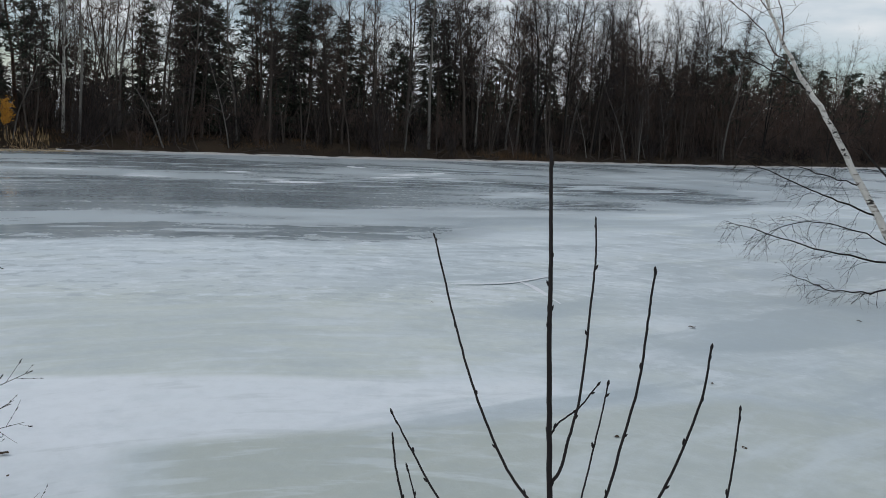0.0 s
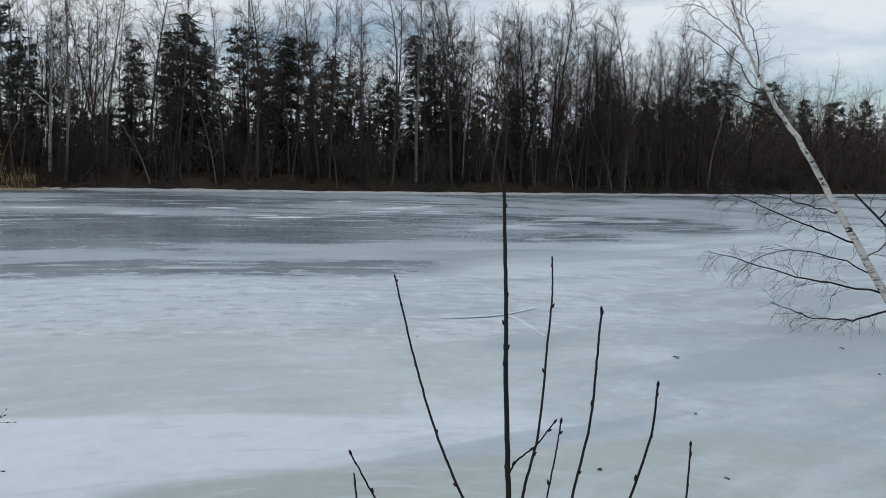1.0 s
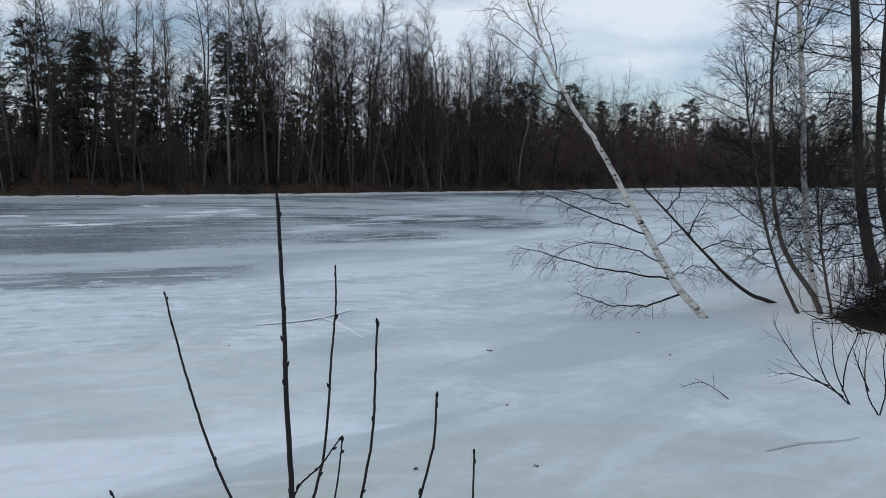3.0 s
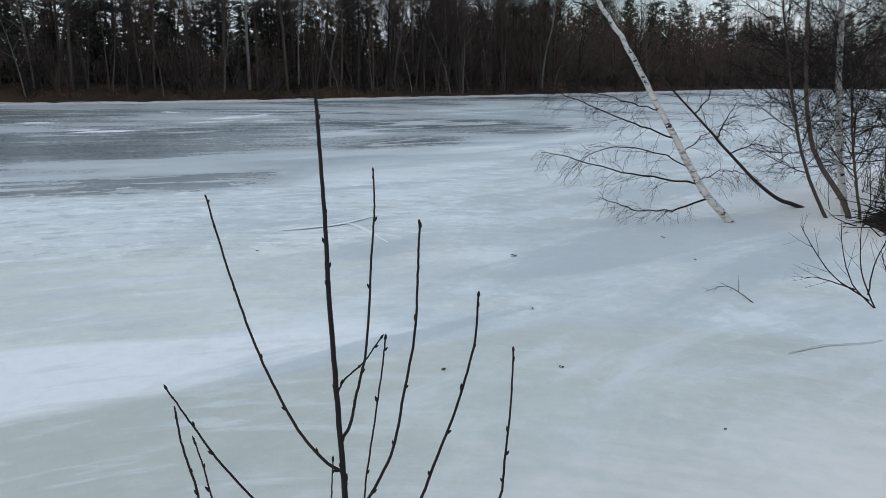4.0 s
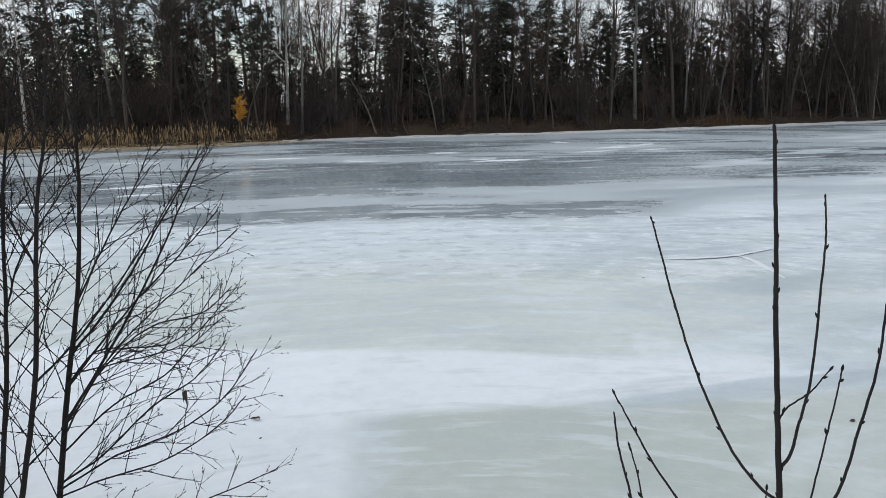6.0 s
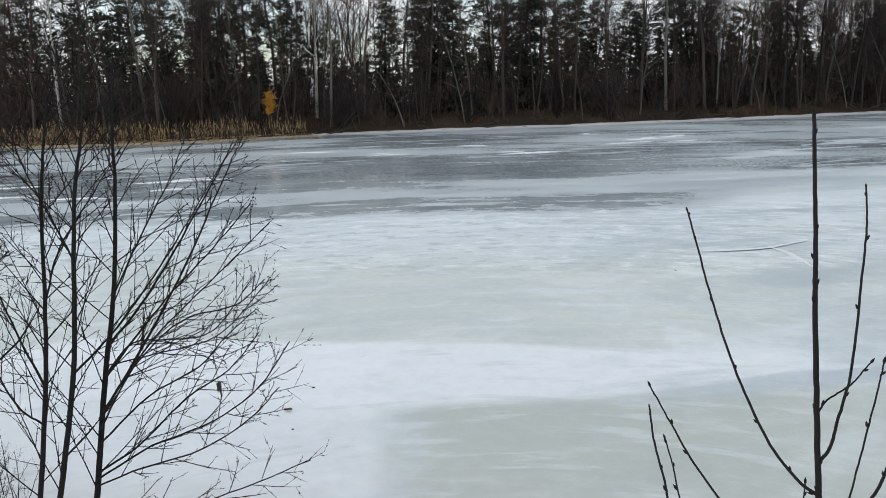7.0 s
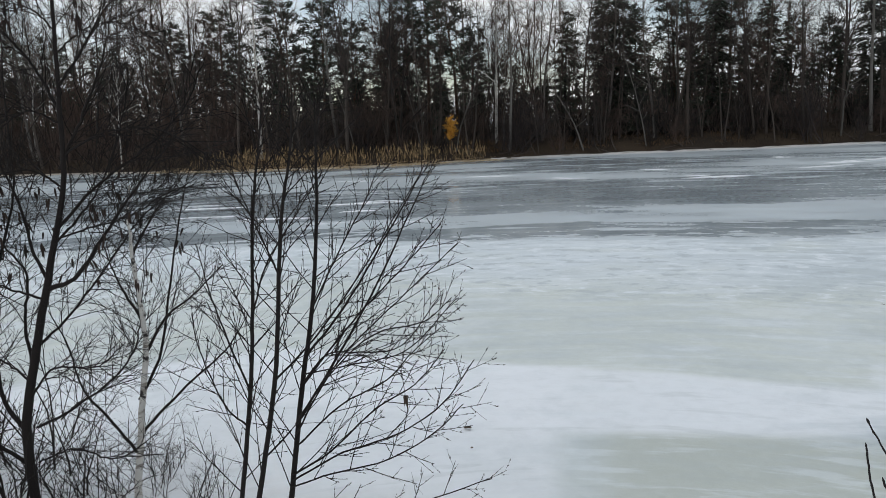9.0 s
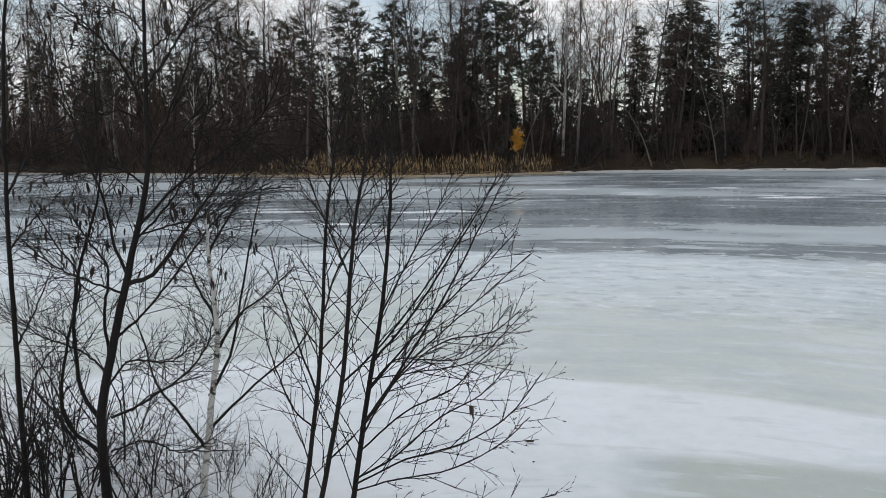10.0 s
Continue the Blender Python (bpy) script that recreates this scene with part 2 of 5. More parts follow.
    base = k.mix(k.math("MULTIPLY", band(0.05, 0.34, 0.2, 0.05), k.math("MULTIPLY", k.between(along, -0.25, 0.05, 0.35, 1.0), k.between(thread, 0.52, 0.66, 0.0, 0.46))), base, (0.78, 0.81, 0.82))
    base = k.mix(k.math("MULTIPLY", band(0.05, 0.34, 0.2, 0.05), k.between(thread, 0.44, 0.34, 0.0, 0.22)), base, (0.42, 0.46, 0.45))
    # slush that froze in lumps, with old drifts between
    slush = k.noise(pos, 0.75, 7.0, 0.62)
    pock = k.noise(pos, 3.2, 6.0, 0.65)
    open_ice = k.math("MULTIPLY", band(0.01, 0.24, 0.05, 0.1), k.math("MULTIPLY", k.between(along, -0.2, 0.35, 1.0, 0.45), k.between(near, 0.0, 0.9, 1.0, 0.4)))
    base = k.mix(k.math("MULTIPLY", open_ice, k.between(slush, 0.50, 0.60, 0.0, 0.34)), base, (0.47, 0.525, 0.54))
    base = k.mix(k.math("MULTIPLY", open_ice, k.between(slush, 0.46, 0.37, 0.0, 0.45)), base, (0.83, 0.85, 0.87))
    base = k.mix(k.math("MULTIPLY", open_ice, k.between(pock, 0.52, 0.66, 0.0, 0.22)), base, (0.48, 0.52, 0.53))
    base = k.mix(k.math("MULTIPLY", open_ice, k.between(pock, 0.44, 0.33, 0.0, 0.30)), base, (0.84, 0.86, 0.88))
    # long swirls down the river where melt water ran and froze
    turn_n = k.n("ShaderNodeMapping", Rotation=(0, 0, radians(-38)))
    k.link(pos, turn_n.inputs["Vector"])
    long_n = k.n("ShaderNodeMapping", Scale=(0.13, 0.55, 1.0))
    k.link(turn_n.outputs["Vector"], long_n.inputs["Vector"])
    flowing = k.n("ShaderNodeTexNoise", Scale=1.0, Detail=8.0, Roughness=0.60, Distortion=0.7)
    k.link(long_n.outputs["Vector"], flowing.inputs["Vector"])
    flowing = flowing.outputs["Fac"]
    open_right = k.math("MULTIPLY", band(0.06, 0.75, 0.2, 0.2), k.between(along, 0.0, 0.28, 1.0, 0.12))
    base = k.mix(k.math("MULTIPLY", open_right, k.between(flowing, 0.48, 0.58, 0.0, 0.62)), base, (0.42, 0.475, 0.495))
    base = k.mix(k.math("MULTIPLY", open_right, k.between(flowing, 0.46, 0.37, 0.0, 0.5)), base, (0.73, 0.77, 0.79))
    # snow rim at the bank, grain and dirt
    rim = k.between(k.math("ADD", shore, k.math("MULTIPLY_ADD", fine, 1.6, -0.8)), 0.4, 2.4, 0.95, 0.0)
    straw_side = k.math("MULTIPLY", k.between(along, 0.45, 0.53), k.between(across, 0.5, 0.6))
    base = k.mix(rim, base, k.mix(straw_side, (0.74, 0.71, 0.68), (0.56, 0.47, 0.36)))
    base = k.mix(k.between(grain, 0.40, 0.75, 0.0, 0.10), base, (0.86, 0.88, 0.90))
    base = k.mix(k.between(grain, 0.60, 0.30, 0.0, 0.05), base, (0.25, 0.26, 0.25))
    base = k.mix(1.0, base, (0.965, 1.0, 1.03), "MULTIPLY")
    k.colour(base)
    lum = k.n("ShaderNodeRGBToBW")
    k.link(base, lum.inputs[0])
    k.rough(k.between(lum.outputs[0], 0.36, 0.66, 0.13, 0.80))
    crusty = k.between(lum.outputs[0], 0.42, 0.70)
    k.bump(k.math("MULTIPLY", crusty, k.math("ADD", k.math("MULTIPLY", grain, 0.4), k.math("ADD", k.math("MULTIPLY", pock, 0.8), k.math("MULTIPLY", blot, 1.2)))), 0.35, 0.02)
    return k.m


def ground_material():
    """Leaf litter, dry grass and soil with old snow lying in the open."""
    k = Mat("bank_ground", 0.95, spec=0.15)
    pos = k.world_pos()
    a = k.n("ShaderNodeAttribute")
    a.attribute_name = "snowy"
    fine, broad, mid = k.noise(pos, 14.0, 6.0, 0.7), k.noise(pos, 0.35, 4.0), k.noise(pos, 2.2, 5.0, 0.6)
    c = k.mix(fine, (0.014, 0.011, 0.009), (0.066, 0.048, 0.034))
    c = k.mix(k.between(broad, 0.45, 0.6, 0.0, 0.55), c, (0.080, 0.056, 0.036))
    cover = k.math("ADD", a.outputs["Fac"], k.math("MULTIPLY_ADD", mid, 0.9, -0.45))
    snow = k.mix(fine, (0.66, 0.70, 0.77), (0.80, 0.82, 0.87))
    c = k.mix(k.between(cover, 0.46, 0.58), c, snow)
    k.colour(c)
    k.bump(k.math("ADD", fine, mid), 0.7, 0.05)
    return k.m


def snow_material():
    k = Mat("old_snow", 0.85, spec=0.3)
    pos = k.world_pos()
    g = k.noise(pos, 30.0, 4.0)
    k.colour(k.mix(g, (0.70, 0.73, 0.77), (0.84, 0.86, 0.89)))
    k.bump(g, 0.4, 0.01)
    return k.m


def wet_material():
    k = Mat("wet_ice", 0.25, spec=0.5)
    k.colour(k.mix(k.noise(k.world_pos(), 12.0), (0.46, 0.49, 0.50), (0.56, 0.59, 0.60)))
    return k.m


def rim_material():
    """Snow stained by soil and litter from the bank."""
    k = Mat("stained_snow", 0.9, spec=0.2)
    pos = k.world_pos()
    c = k.mix(k.noise(pos, 3.0, 5.0), (0.58, 0.55, 0.53), (0.80, 0.78, 0.77))
    c = k.mix(k.between(k.noise(pos, 0.9, 4.0), 0.52, 0.66, 0.0, 0.7), c, (0.36, 0.31, 0.26))
    return k.colour(c).m


OLD_SNOW = rim_material()
ICE, GROUND, SNOW, WET = ice_material(), ground_material(), snow_material(), wet_material()


# ---- mesh helpers ----
def link_mesh(name, verts, faces, material, parent=None, label="", smooth=True):
    me = bpy.data.meshes.new(name)
    me.from_pydata(np.asarray(verts).tolist(), [], faces if isinstance(faces, list) else np.asarray(faces).tolist())
    me.materials.append(material)
    if smooth:
        me.polygons.foreach_set("use_smooth", [True] * len(me.polygons))
    ob = new(name, me)
    ob.parent = parent
    return tagged(ob, label)


def empty(name, at, label, category, group="", kind=""):
    ob = new(name)
    ob.location = at
    return tagged(ob, label, category, group, kind)


def smooth_line(points, n, wob=0.0, rng=None):
    """A smooth line of n + 1 points through a few given ones."""
    p = np.array(points, float)
    q = np.vstack([2 * p[0] - p[1], p, 2 * p[-1] - p[-2]])
    out = []
    for u in np.linspace(0, len(p) - 1 - 1e-9, n + 1):
        i, f = int(u), u - int(u)
        a, b, c, d = q[i], q[i + 1], q[i + 2], q[i + 3]
        out.append(0.5 * (2 * b + (c - a) * f + (2 * a - 5 * b + 4 * c - d) * f * f + (3 * b - a - 3 * c + d) * f**3))
    out = np.array(out)
    if wob and rng is not None:
        out[1:-1] += rng.normal(0, wob, (n - 1, 3))
    return out


def tubes(lines, sides):
    """One mesh of tapered stems. lines: (points, radii)."""
    verts, faces, base = [], [], 0
    ang = np.arange(sides) * 2 * math.pi / sides
    ca, sa = np.cos(ang)[None, :, None], np.sin(ang)[None, :, None]
    for pts, rad in lines:
        pts, rad = np.asarray(pts, float), np.asarray(rad, float)
        n = len(pts)
        tan = np.gradient(pts, axis=0)
        tan /= np.linalg.norm(tan, axis=1, keepdims=True) + 1e-9
        ref = np.array([0.31, 0.95, 0.05]) if abs(tan[:, 2]).mean() > 0.6 else np.array([0.05, 0.1, 1.0])
        s = np.cross(tan, ref)
        s /= np.linalg.norm(s, axis=1, keepdims=True) + 1e-9
        t = np.cross(tan, s)
        ring = pts[:, None] + rad[:, None, None] * (ca * s[:, None] + sa * t[:, None])
        verts.append(ring.reshape(-1, 3))
        i = np.arange(n - 1)[:, None] * sides + base
        j = np.arange(sides)[None, :]
        k = (j + 1) % sides
        faces.append(np.stack([i + j, i + k, i + sides + k, i + sides + j], -1).reshape(-1, 4))
        base += n * sides
    return np.vstack(verts), np.vstack(faces)


def stems(name, lines, sides, material, parent, label=""):
    v, f = tubes(lines, sides)
    return link_mesh(name, v, f, material, parent, label)


def spikes(seeds):
    """Small three-sided clumps: (foot, tip, width)."""
    verts, faces = [], []
    for foot, tip, w in seeds:
        d = tip - foot
        s = np.cross(d, (0.3, 0.2, 0.93))
        s *= w / (np.linalg.norm(s) + 1e-9)
        t = np.cross(d, s)
        t *= w / (np.linalg.norm(t) + 1e-9)
        b = len(verts)
        verts += [foot + s, foot - 0.5 * s + 0.87 * t, foot - 0.5 * s - 0.87 * t, tip]
        faces += [(b + 3, b, b + 1), (b + 3, b + 1, b + 2), (b + 3, b + 2, b)]
    return verts, faces


def cones(lines):
    """Fine straight twigs that end in a point, three faces each."""
    verts, faces = [], []
    for pts, rad in lines:
        foot, tip, w = pts[0], pts[-1], rad[0]
        d = tip - foot
        s = np.cross(d, (0.3, 0.2, 0.93))
        s *= w / (np.linalg.norm(s) + 1e-9)
        t = np.cross(d, s)
        t *= w / (np.linalg.norm(t) + 1e-9)
        b = len(verts)
        verts += [foot + s, foot - 0.5 * s + 0.87 * t, foot - 0.5 * s - 0.87 * t, tip]
        faces += [(b + 3, b, b + 1), (b + 3, b + 1, b + 2), (b + 3, b + 2, b)]
    return verts, faces


def crown(name, coarse, fine, material, root):
    """Twigs and their finest ends as one fuzzy part."""
    v, f = tubes(coarse, 3)
    v2, f2 = cones(fine) if fine else (np.zeros((0, 3)), [])
    faces = f.tolist() + [tuple(i + len(v) for i in q) for q in f2]
    tagged(link_mesh(name, np.vstack([v, v2]), faces, material, root), kind="stuff")


def unit(v):
    return v / (np.linalg.norm(v) + 1e-9)


def shootline(rng, p, d, length, n, wob, rise):
    pts, d = [np.array(p, float)], unit(np.array(d, float))
    for _ in range(n):
        d = unit(d + rng.normal(0, wob, 3) + np.array([0, 0, rise]))
        pts.append(pts[-1] + d * length / n)
    return np.array(pts)


def offshoots(rng, parent, count, t0, angle, length, n, wob, rise, radius, t1=0.98, shrink=0.6, flatten=0.0):
    """Side stems of one stem: (points, radii). length in metres at the foot, shrinking towards the tip."""
    pts, rad = parent
    out = []
    turn = rng.uniform(0, 6.28)
    for i in range(count):
        u = t0 + (t1 - t0) * (i + rng.uniform(0.2, 0.8)) / count
        f = u * (len(pts) - 1)
        a = min(int(f), len(pts) - 2)
        p = pts[a] + (pts[a + 1] - pts[a]) * (f - a)
        tan = unit(pts[a + 1] - pts[a])
        r_here = rad[a] + (rad[a + 1] - rad[a]) * (f - a)
        turn += 2.4 + rng.normal(0, 0.4)
        s = unit(np.cross(tan, (0.2, 0.1, 0.97) if abs(tan[2]) < 0.9 else (1.0, 0.2, 0.0)))
        t = np.cross(tan, s)
        side = math.cos(turn) * s + math.sin(turn) * t
        ang = radians(rng.uniform(*angle))
        d = math.cos(ang) * tan + math.sin(ang) * side
        ln = length * (1 - shrink * (u - t0) / (1.001 - t0)) * rng.uniform(0.65, 1.25)
        r = min(radius, 0.8 * r_here)
        q = shootline(rng, p, d, ln, n, wob, rise)
        out.append((q, np.linspace(r, r * 0.45, n + 1)))
    return out


def spot(x, y, z=0.0, turn=0.0, size=1.0, lean=0.0):
    return Matrix.Translation((x, y, z)) @ Matrix.Rotation(turn, 4, "Z") @ Matrix.Rotation(lean, 4, "X") @ Matrix.Scale(size, 4)


# ---- lie of the land ----
FAR_BANK = np.array([(-260, -60), (-150, 2), (-100, 16), (-68, 26.5), (-52, 31.5), (-41, 33.6), (-35.5, 35.2), (-30.8, 37.8), (-27.6, 42.5), (-23.5, 46), (-17.5, 50.5), (-11.5, 54), (-4.2, 60), (1.8, 65), (8, 71), (14, 76), (24, 85), (44, 106), (66, 126), (95, 140), (150, 155), (330, 290)], float)
NEAR_BANK = np.array([(330, 230), (150, 112), (80, 72), (45, 47), (24, 28), (14, 18), (10.2, 14.6), (8.8, 12.2), (9.0, 9.4), (8.2, 6.6), (6.0, 4.3), (3.0, 3.0), (1.0, 2.6), (-1.2, 2.3), (-3.0, 1.6), (-5, 0.2), (-9, -4), (-30, -22), (-110, -70), (-260, -160)], float)
LAKE = np.vstack([FAR_BANK, NEAR_BANK])


def bank_distance(x, y):
    """Metres to the nearest bank line, less than 0 on the river."""
    best, inside = np.full(x.shape, 1e9), np.zeros(x.shape, bool)
    for (ax, ay), (bx, by) in zip(LAKE, np.roll(LAKE, -1, 0)):
        dx, dy = bx - ax, by - ay
        u = np.clip(((x - ax) * dx + (y - ay) * dy) / (dx * dx + dy * dy), 0, 1)
        best = np.minimum(best, np.hypot(x - ax - u * dx, y - ay - u * dy))
        cross = (ay > y) != (by > y)
        with np.errstate(divide="ignore", invalid="ignore"):
            inside ^= cross & (x < dx * (y - ay) / (dy if dy else 1e-9) + ax)
    return np.where(inside, -best, best)


def ripple(x, y, s):
    return np.sin(x * 1.7 * s + 1.3 * np.sin(y * 0.9 * s)) * np.sin(y * 1.3 * s + 1.1 * np.sin(x * 1.1 * s))


def land(x, y):
    d = bank_distance(x, y)
    up = 1.25 * (1 - np.exp(-np.maximum(d, 0) / 2.6)) + 0.004 * np.maximum(d, 0)
    up += 0.10 * ripple(x, y, 0.8) * np.clip(d, 0, 1) * (np.hypot(x, y) > 6)
    mound = 0.32 * np.exp(-(((x - 9.1) / 1.0) ** 2 + ((y - 11.4) / 1.1) ** 2))
    return np.where(d > 0, up, np.maximum(-1.5, 0.35 * d)) + np.where(d > -1.5, mound, 0)


def height(x, y):
    return float(land(np.array([x], float), np.array([y], float))[0])


def polar_sheet(radii, angles):
    """Rings of points and quads round the origin; angles to the left of +y."""
    r, a = np.meshgrid(radii, angles, indexing="ij")
    x, y = -r * np.sin(a), r * np.cos(a)
    n, m = r.shape
    i = (np.arange(n - 1)[:, None] * m + np.arange(m - 1)[None, :])
    faces = np.stack([i, i + 1, i + m + 1, i + m], -1).reshape(-1, 4)
    return x, y, faces[:, ::-1]


def attribute(me, name, data, vector=True):
    at = me.attributes.new(name, "FLOAT_VECTOR" if vector else "FLOAT", "POINT")
    at.data.foreach_set("vector" if vector else "value", np.ascontiguousarray(data, dtype=np.float32).ravel())


gx, gy, gf = polar_sheet(np.r_[np.linspace(0.0, 3, 12), np.geomspace(3.2, 20, 44), np.geomspace(20.5, 200, 90), np.geomspace(215, 4000, 24)], np.linspace(-math.pi, math.pi, 241))
ground = link_mesh("ground", np.stack([gx, gy, land(gx, gy)], -1).reshape(-1, 3), gf, GROUND)
near_snow = np.clip(1.15 - np.hypot(gx - 4, gy - 4) / 60, 0, 1) * (gy < 30 + gx * 0.2)
near_snow = near_snow - 1.6 * np.exp(-(((gx - 9.2) / 1.0) ** 2 + ((gy - 11.5) / 1.1) ** 2))
far_side = (bank_distance(gx, gy) > 48) & (gy > 0.55 * gx + 20)        # the open field behind the wood
attribute(ground.data, "snowy", np.where(far_side, 0.9, np.clip(near_snow + 0.10, -1, 1)), vector=False)
tagged(ground, "river bank of brown leaf litter with old snow", "ground", kind="structure")

ix, iy, jf = polar_sheet(np.geomspace(1.2, 330, 210), np.linspace(-radians(80), radians(105), 260))
az = np.arctan2(-ix, iy)
ray_az = np.linspace(-radians(80), radians(105), 260)
reach = np.full(260, 400.0)
for k_az, a_ in enumerate(ray_az):
    wx, wy = -math.sin(a_), math.cos(a_)
    for (ax, ay), (bx, by) in zip(FAR_BANK[:-1], FAR_BANK[1:]):
        den = wx * (by - ay) - wy * (bx - ax)
        if abs(den) > 1e-9:
            far_ = (ax * (by - ay) - ay * (bx - ax)) / den
            u_ = (ax * wy - ay * wx) / den
            if far_ > 0 and -1e-6 <= u_ <= 1 + 1e-6:
                reach[k_az] = min(reach[k_az], far_)
reach = np.convolve(np.r_[[reach[0]] * 5, reach, [reach[-1]] * 5], np.ones(11) / 11, "valid")
near_far = np.clip((np.hypot(ix, iy) - 9) / 21, 0, 1)
near_far = near_far * near_far * (3 - 2 * near_far)
square_on = 1 + (np.maximum(np.cos(az - 0.25), 0.85) - 1) * (1 - near_far)        # near sheets lie in straight bands
flow = np.stack([az, np.hypot(ix, iy) * square_on / (51.5 + (reach[None, :] - 51.5) * near_far), np.maximum(0, -bank_distance(ix, iy))], -1)
iz = 0.012 * ripple(ix, iy, 0.9) * np.clip(12 / np.hypot(ix, iy), 0, 1)
iz += 0.05 * np.exp(-((flow[..., 2]) / 1.2))
ice = link_mesh("ice", np.stack([ix, iy, iz], -1).reshape(-1, 3), jf, ICE)
attribute(ice.data, "flow", flow)
tagged(ice, "frozen river with grey wet ice and old snow in streaks", "ice", kind="structure")


# ---- kinds of trees of the far bank ----
def bare_tree(seed, tall, spread, bark_mat, twig_mat, label, name="bare_tree", lean=0.0, limbs=24, up=0.05, forks=1, ends=6, thick=1.75, first=0.28, subs=8):
    """A leafless tree: trunk, rising limbs, and a dense crown of fine twigs towards the limbs' ends."""
    rng = np.random.default_rng(seed)
    root = empty(name, (0, 0, 0), label, "tree")
    trunks = []
    for f in range(forks):
        out = 0.0 if forks == 1 else 0.10 + 0.12 * rng.random()
        turn = rng.uniform(0, 6.28)
        d = (out * math.cos(turn), out * math.sin(turn) + lean, 1)
        h = tall * (1 if f == 0 else rng.uniform(0.7, 0.95))
        line = shootline(rng, (0.25 * out * math.cos(turn), 0.25 * out * math.sin(turn), -0.35), d, h, 9, 0.045, 0.02)
        r = 0.0085 * tall * (1 if forks == 1 else 0.7)
        trunks.append((line, r * (1 - 0.92 * np.linspace(0, 1, 10) ** 0.8)))
    for trunk in trunks:
        stems("trunk", [trunk], 6, bark_mat, root)
    one, two, three = [], [], []
    for trunk in trunks:
        some = offshoots(rng, trunk, max(8, limbs // forks), first, (25, 66), spread, 4, 0.17, 0.5 * up, 0.030, shrink=0.38)
        one += some
        two += offshoots(rng, trunk, 9, 0.68, (25, 60), spread * 0.55, 2, 0.2, 0.4 * up, 0.014, shrink=0.3)
        for b in some:
            two += offshoots(rng, b, subs, 0.22, (25, 65), spread * 0.42, 2, 0.28, up * 0.6, 0.015, shrink=0.35)
    for s in two:
        three += offshoots(rng, s, ends, 0.12, (20, 70), spread * 0.24, 1, 0.2, up * 0.4, 0.0125 * thick, shrink=0.25)
    tagged(stems("branchwork", one, 3, bark_mat, root), kind="stuff")
    crown("crown", two, three, twig_mat, root)
    return root


def spruce_tree(seed, tall, label):
    """A narrow spruce: boughs in rings that sag and turn up at the end, each with a flat fan of needle sprays."""
    rng = np.random.default_rng(seed)
    root = empty("spruce_tree", (0, 0, 0), label, "tree")
    trunk = (shootline(rng, (0, 0, -0.3), (0, 0, 1), tall, 8, 0.012, 0.02), 0.012 * tall * (1 - 0.93 * np.linspace(0, 1, 9)))
    stems("trunk", [trunk], 6, DARK_BARK, root)
    lines, seeds = [], []
    boughs = 124
    for i in range(boughs):
        u = 0.06 + 0.92 * (i / boughs) ** 0.92
        z = u * tall - 0.3
        f = u * 8
        a_ = min(int(f), 7)
        at_ = trunk[0][a_] + (trunk[0][a_ + 1] - trunk[0][a_]) * (f - a_)
        z += rng.normal(0, 0.12)
        reach_ = (1 - u) ** 0.75 * tall * 0.19 * rng.uniform(0.3, 1.35) + 0.10
        a = i * 2.4 + rng.normal(0, 0.35)
        c = np.array([math.cos(a), math.sin(a), 0])
        side = np.array([-c[1], c[0], 0])
        foot = np.array([at_[0], at_[1], z])
        sag = rng.uniform(-0.08, 0.26)
        pts = np.array([foot, foot + c * reach_ * 0.55 + (0, 0, -sag * 0.8 * reach_), foot + c * reach_ + (0, 0, -sag * reach_ + 0.06)])
        lines.append((pts, np.array([0.02, 0.013, 0.006])))
        for k_ in range(int(7 + 13 * reach_)):
            w = rng.uniform(0.08, 1.0)
            p = (pts[0] + (pts[1] - pts[0]) * w / 0.55) if w < 0.55 else (pts[1] + (pts[2] - pts[1]) * (w - 0.55) / 0.45)
            p = p + rng.normal(0, 0.09, 3)
            d = c * rng.uniform(0.5, 1.0) + side * rng.uniform(-0.9, 0.9) + np.array([0, 0, rng.uniform(-0.75, 0.05)])
            seeds.append((p, p + unit(d) * rng.uniform(0.26, 0.58) * (1.15 - 0.6 * w), rng.uniform(0.030, 0.066)))
    tagged(stems("branchwork", lines, 3, DARK_BARK, root), kind="stuff")
    v, f = spikes(seeds)
    tagged(link_mesh("foliage", v, f, SPRUCE, root, smooth=False), kind="stuff")
    return root


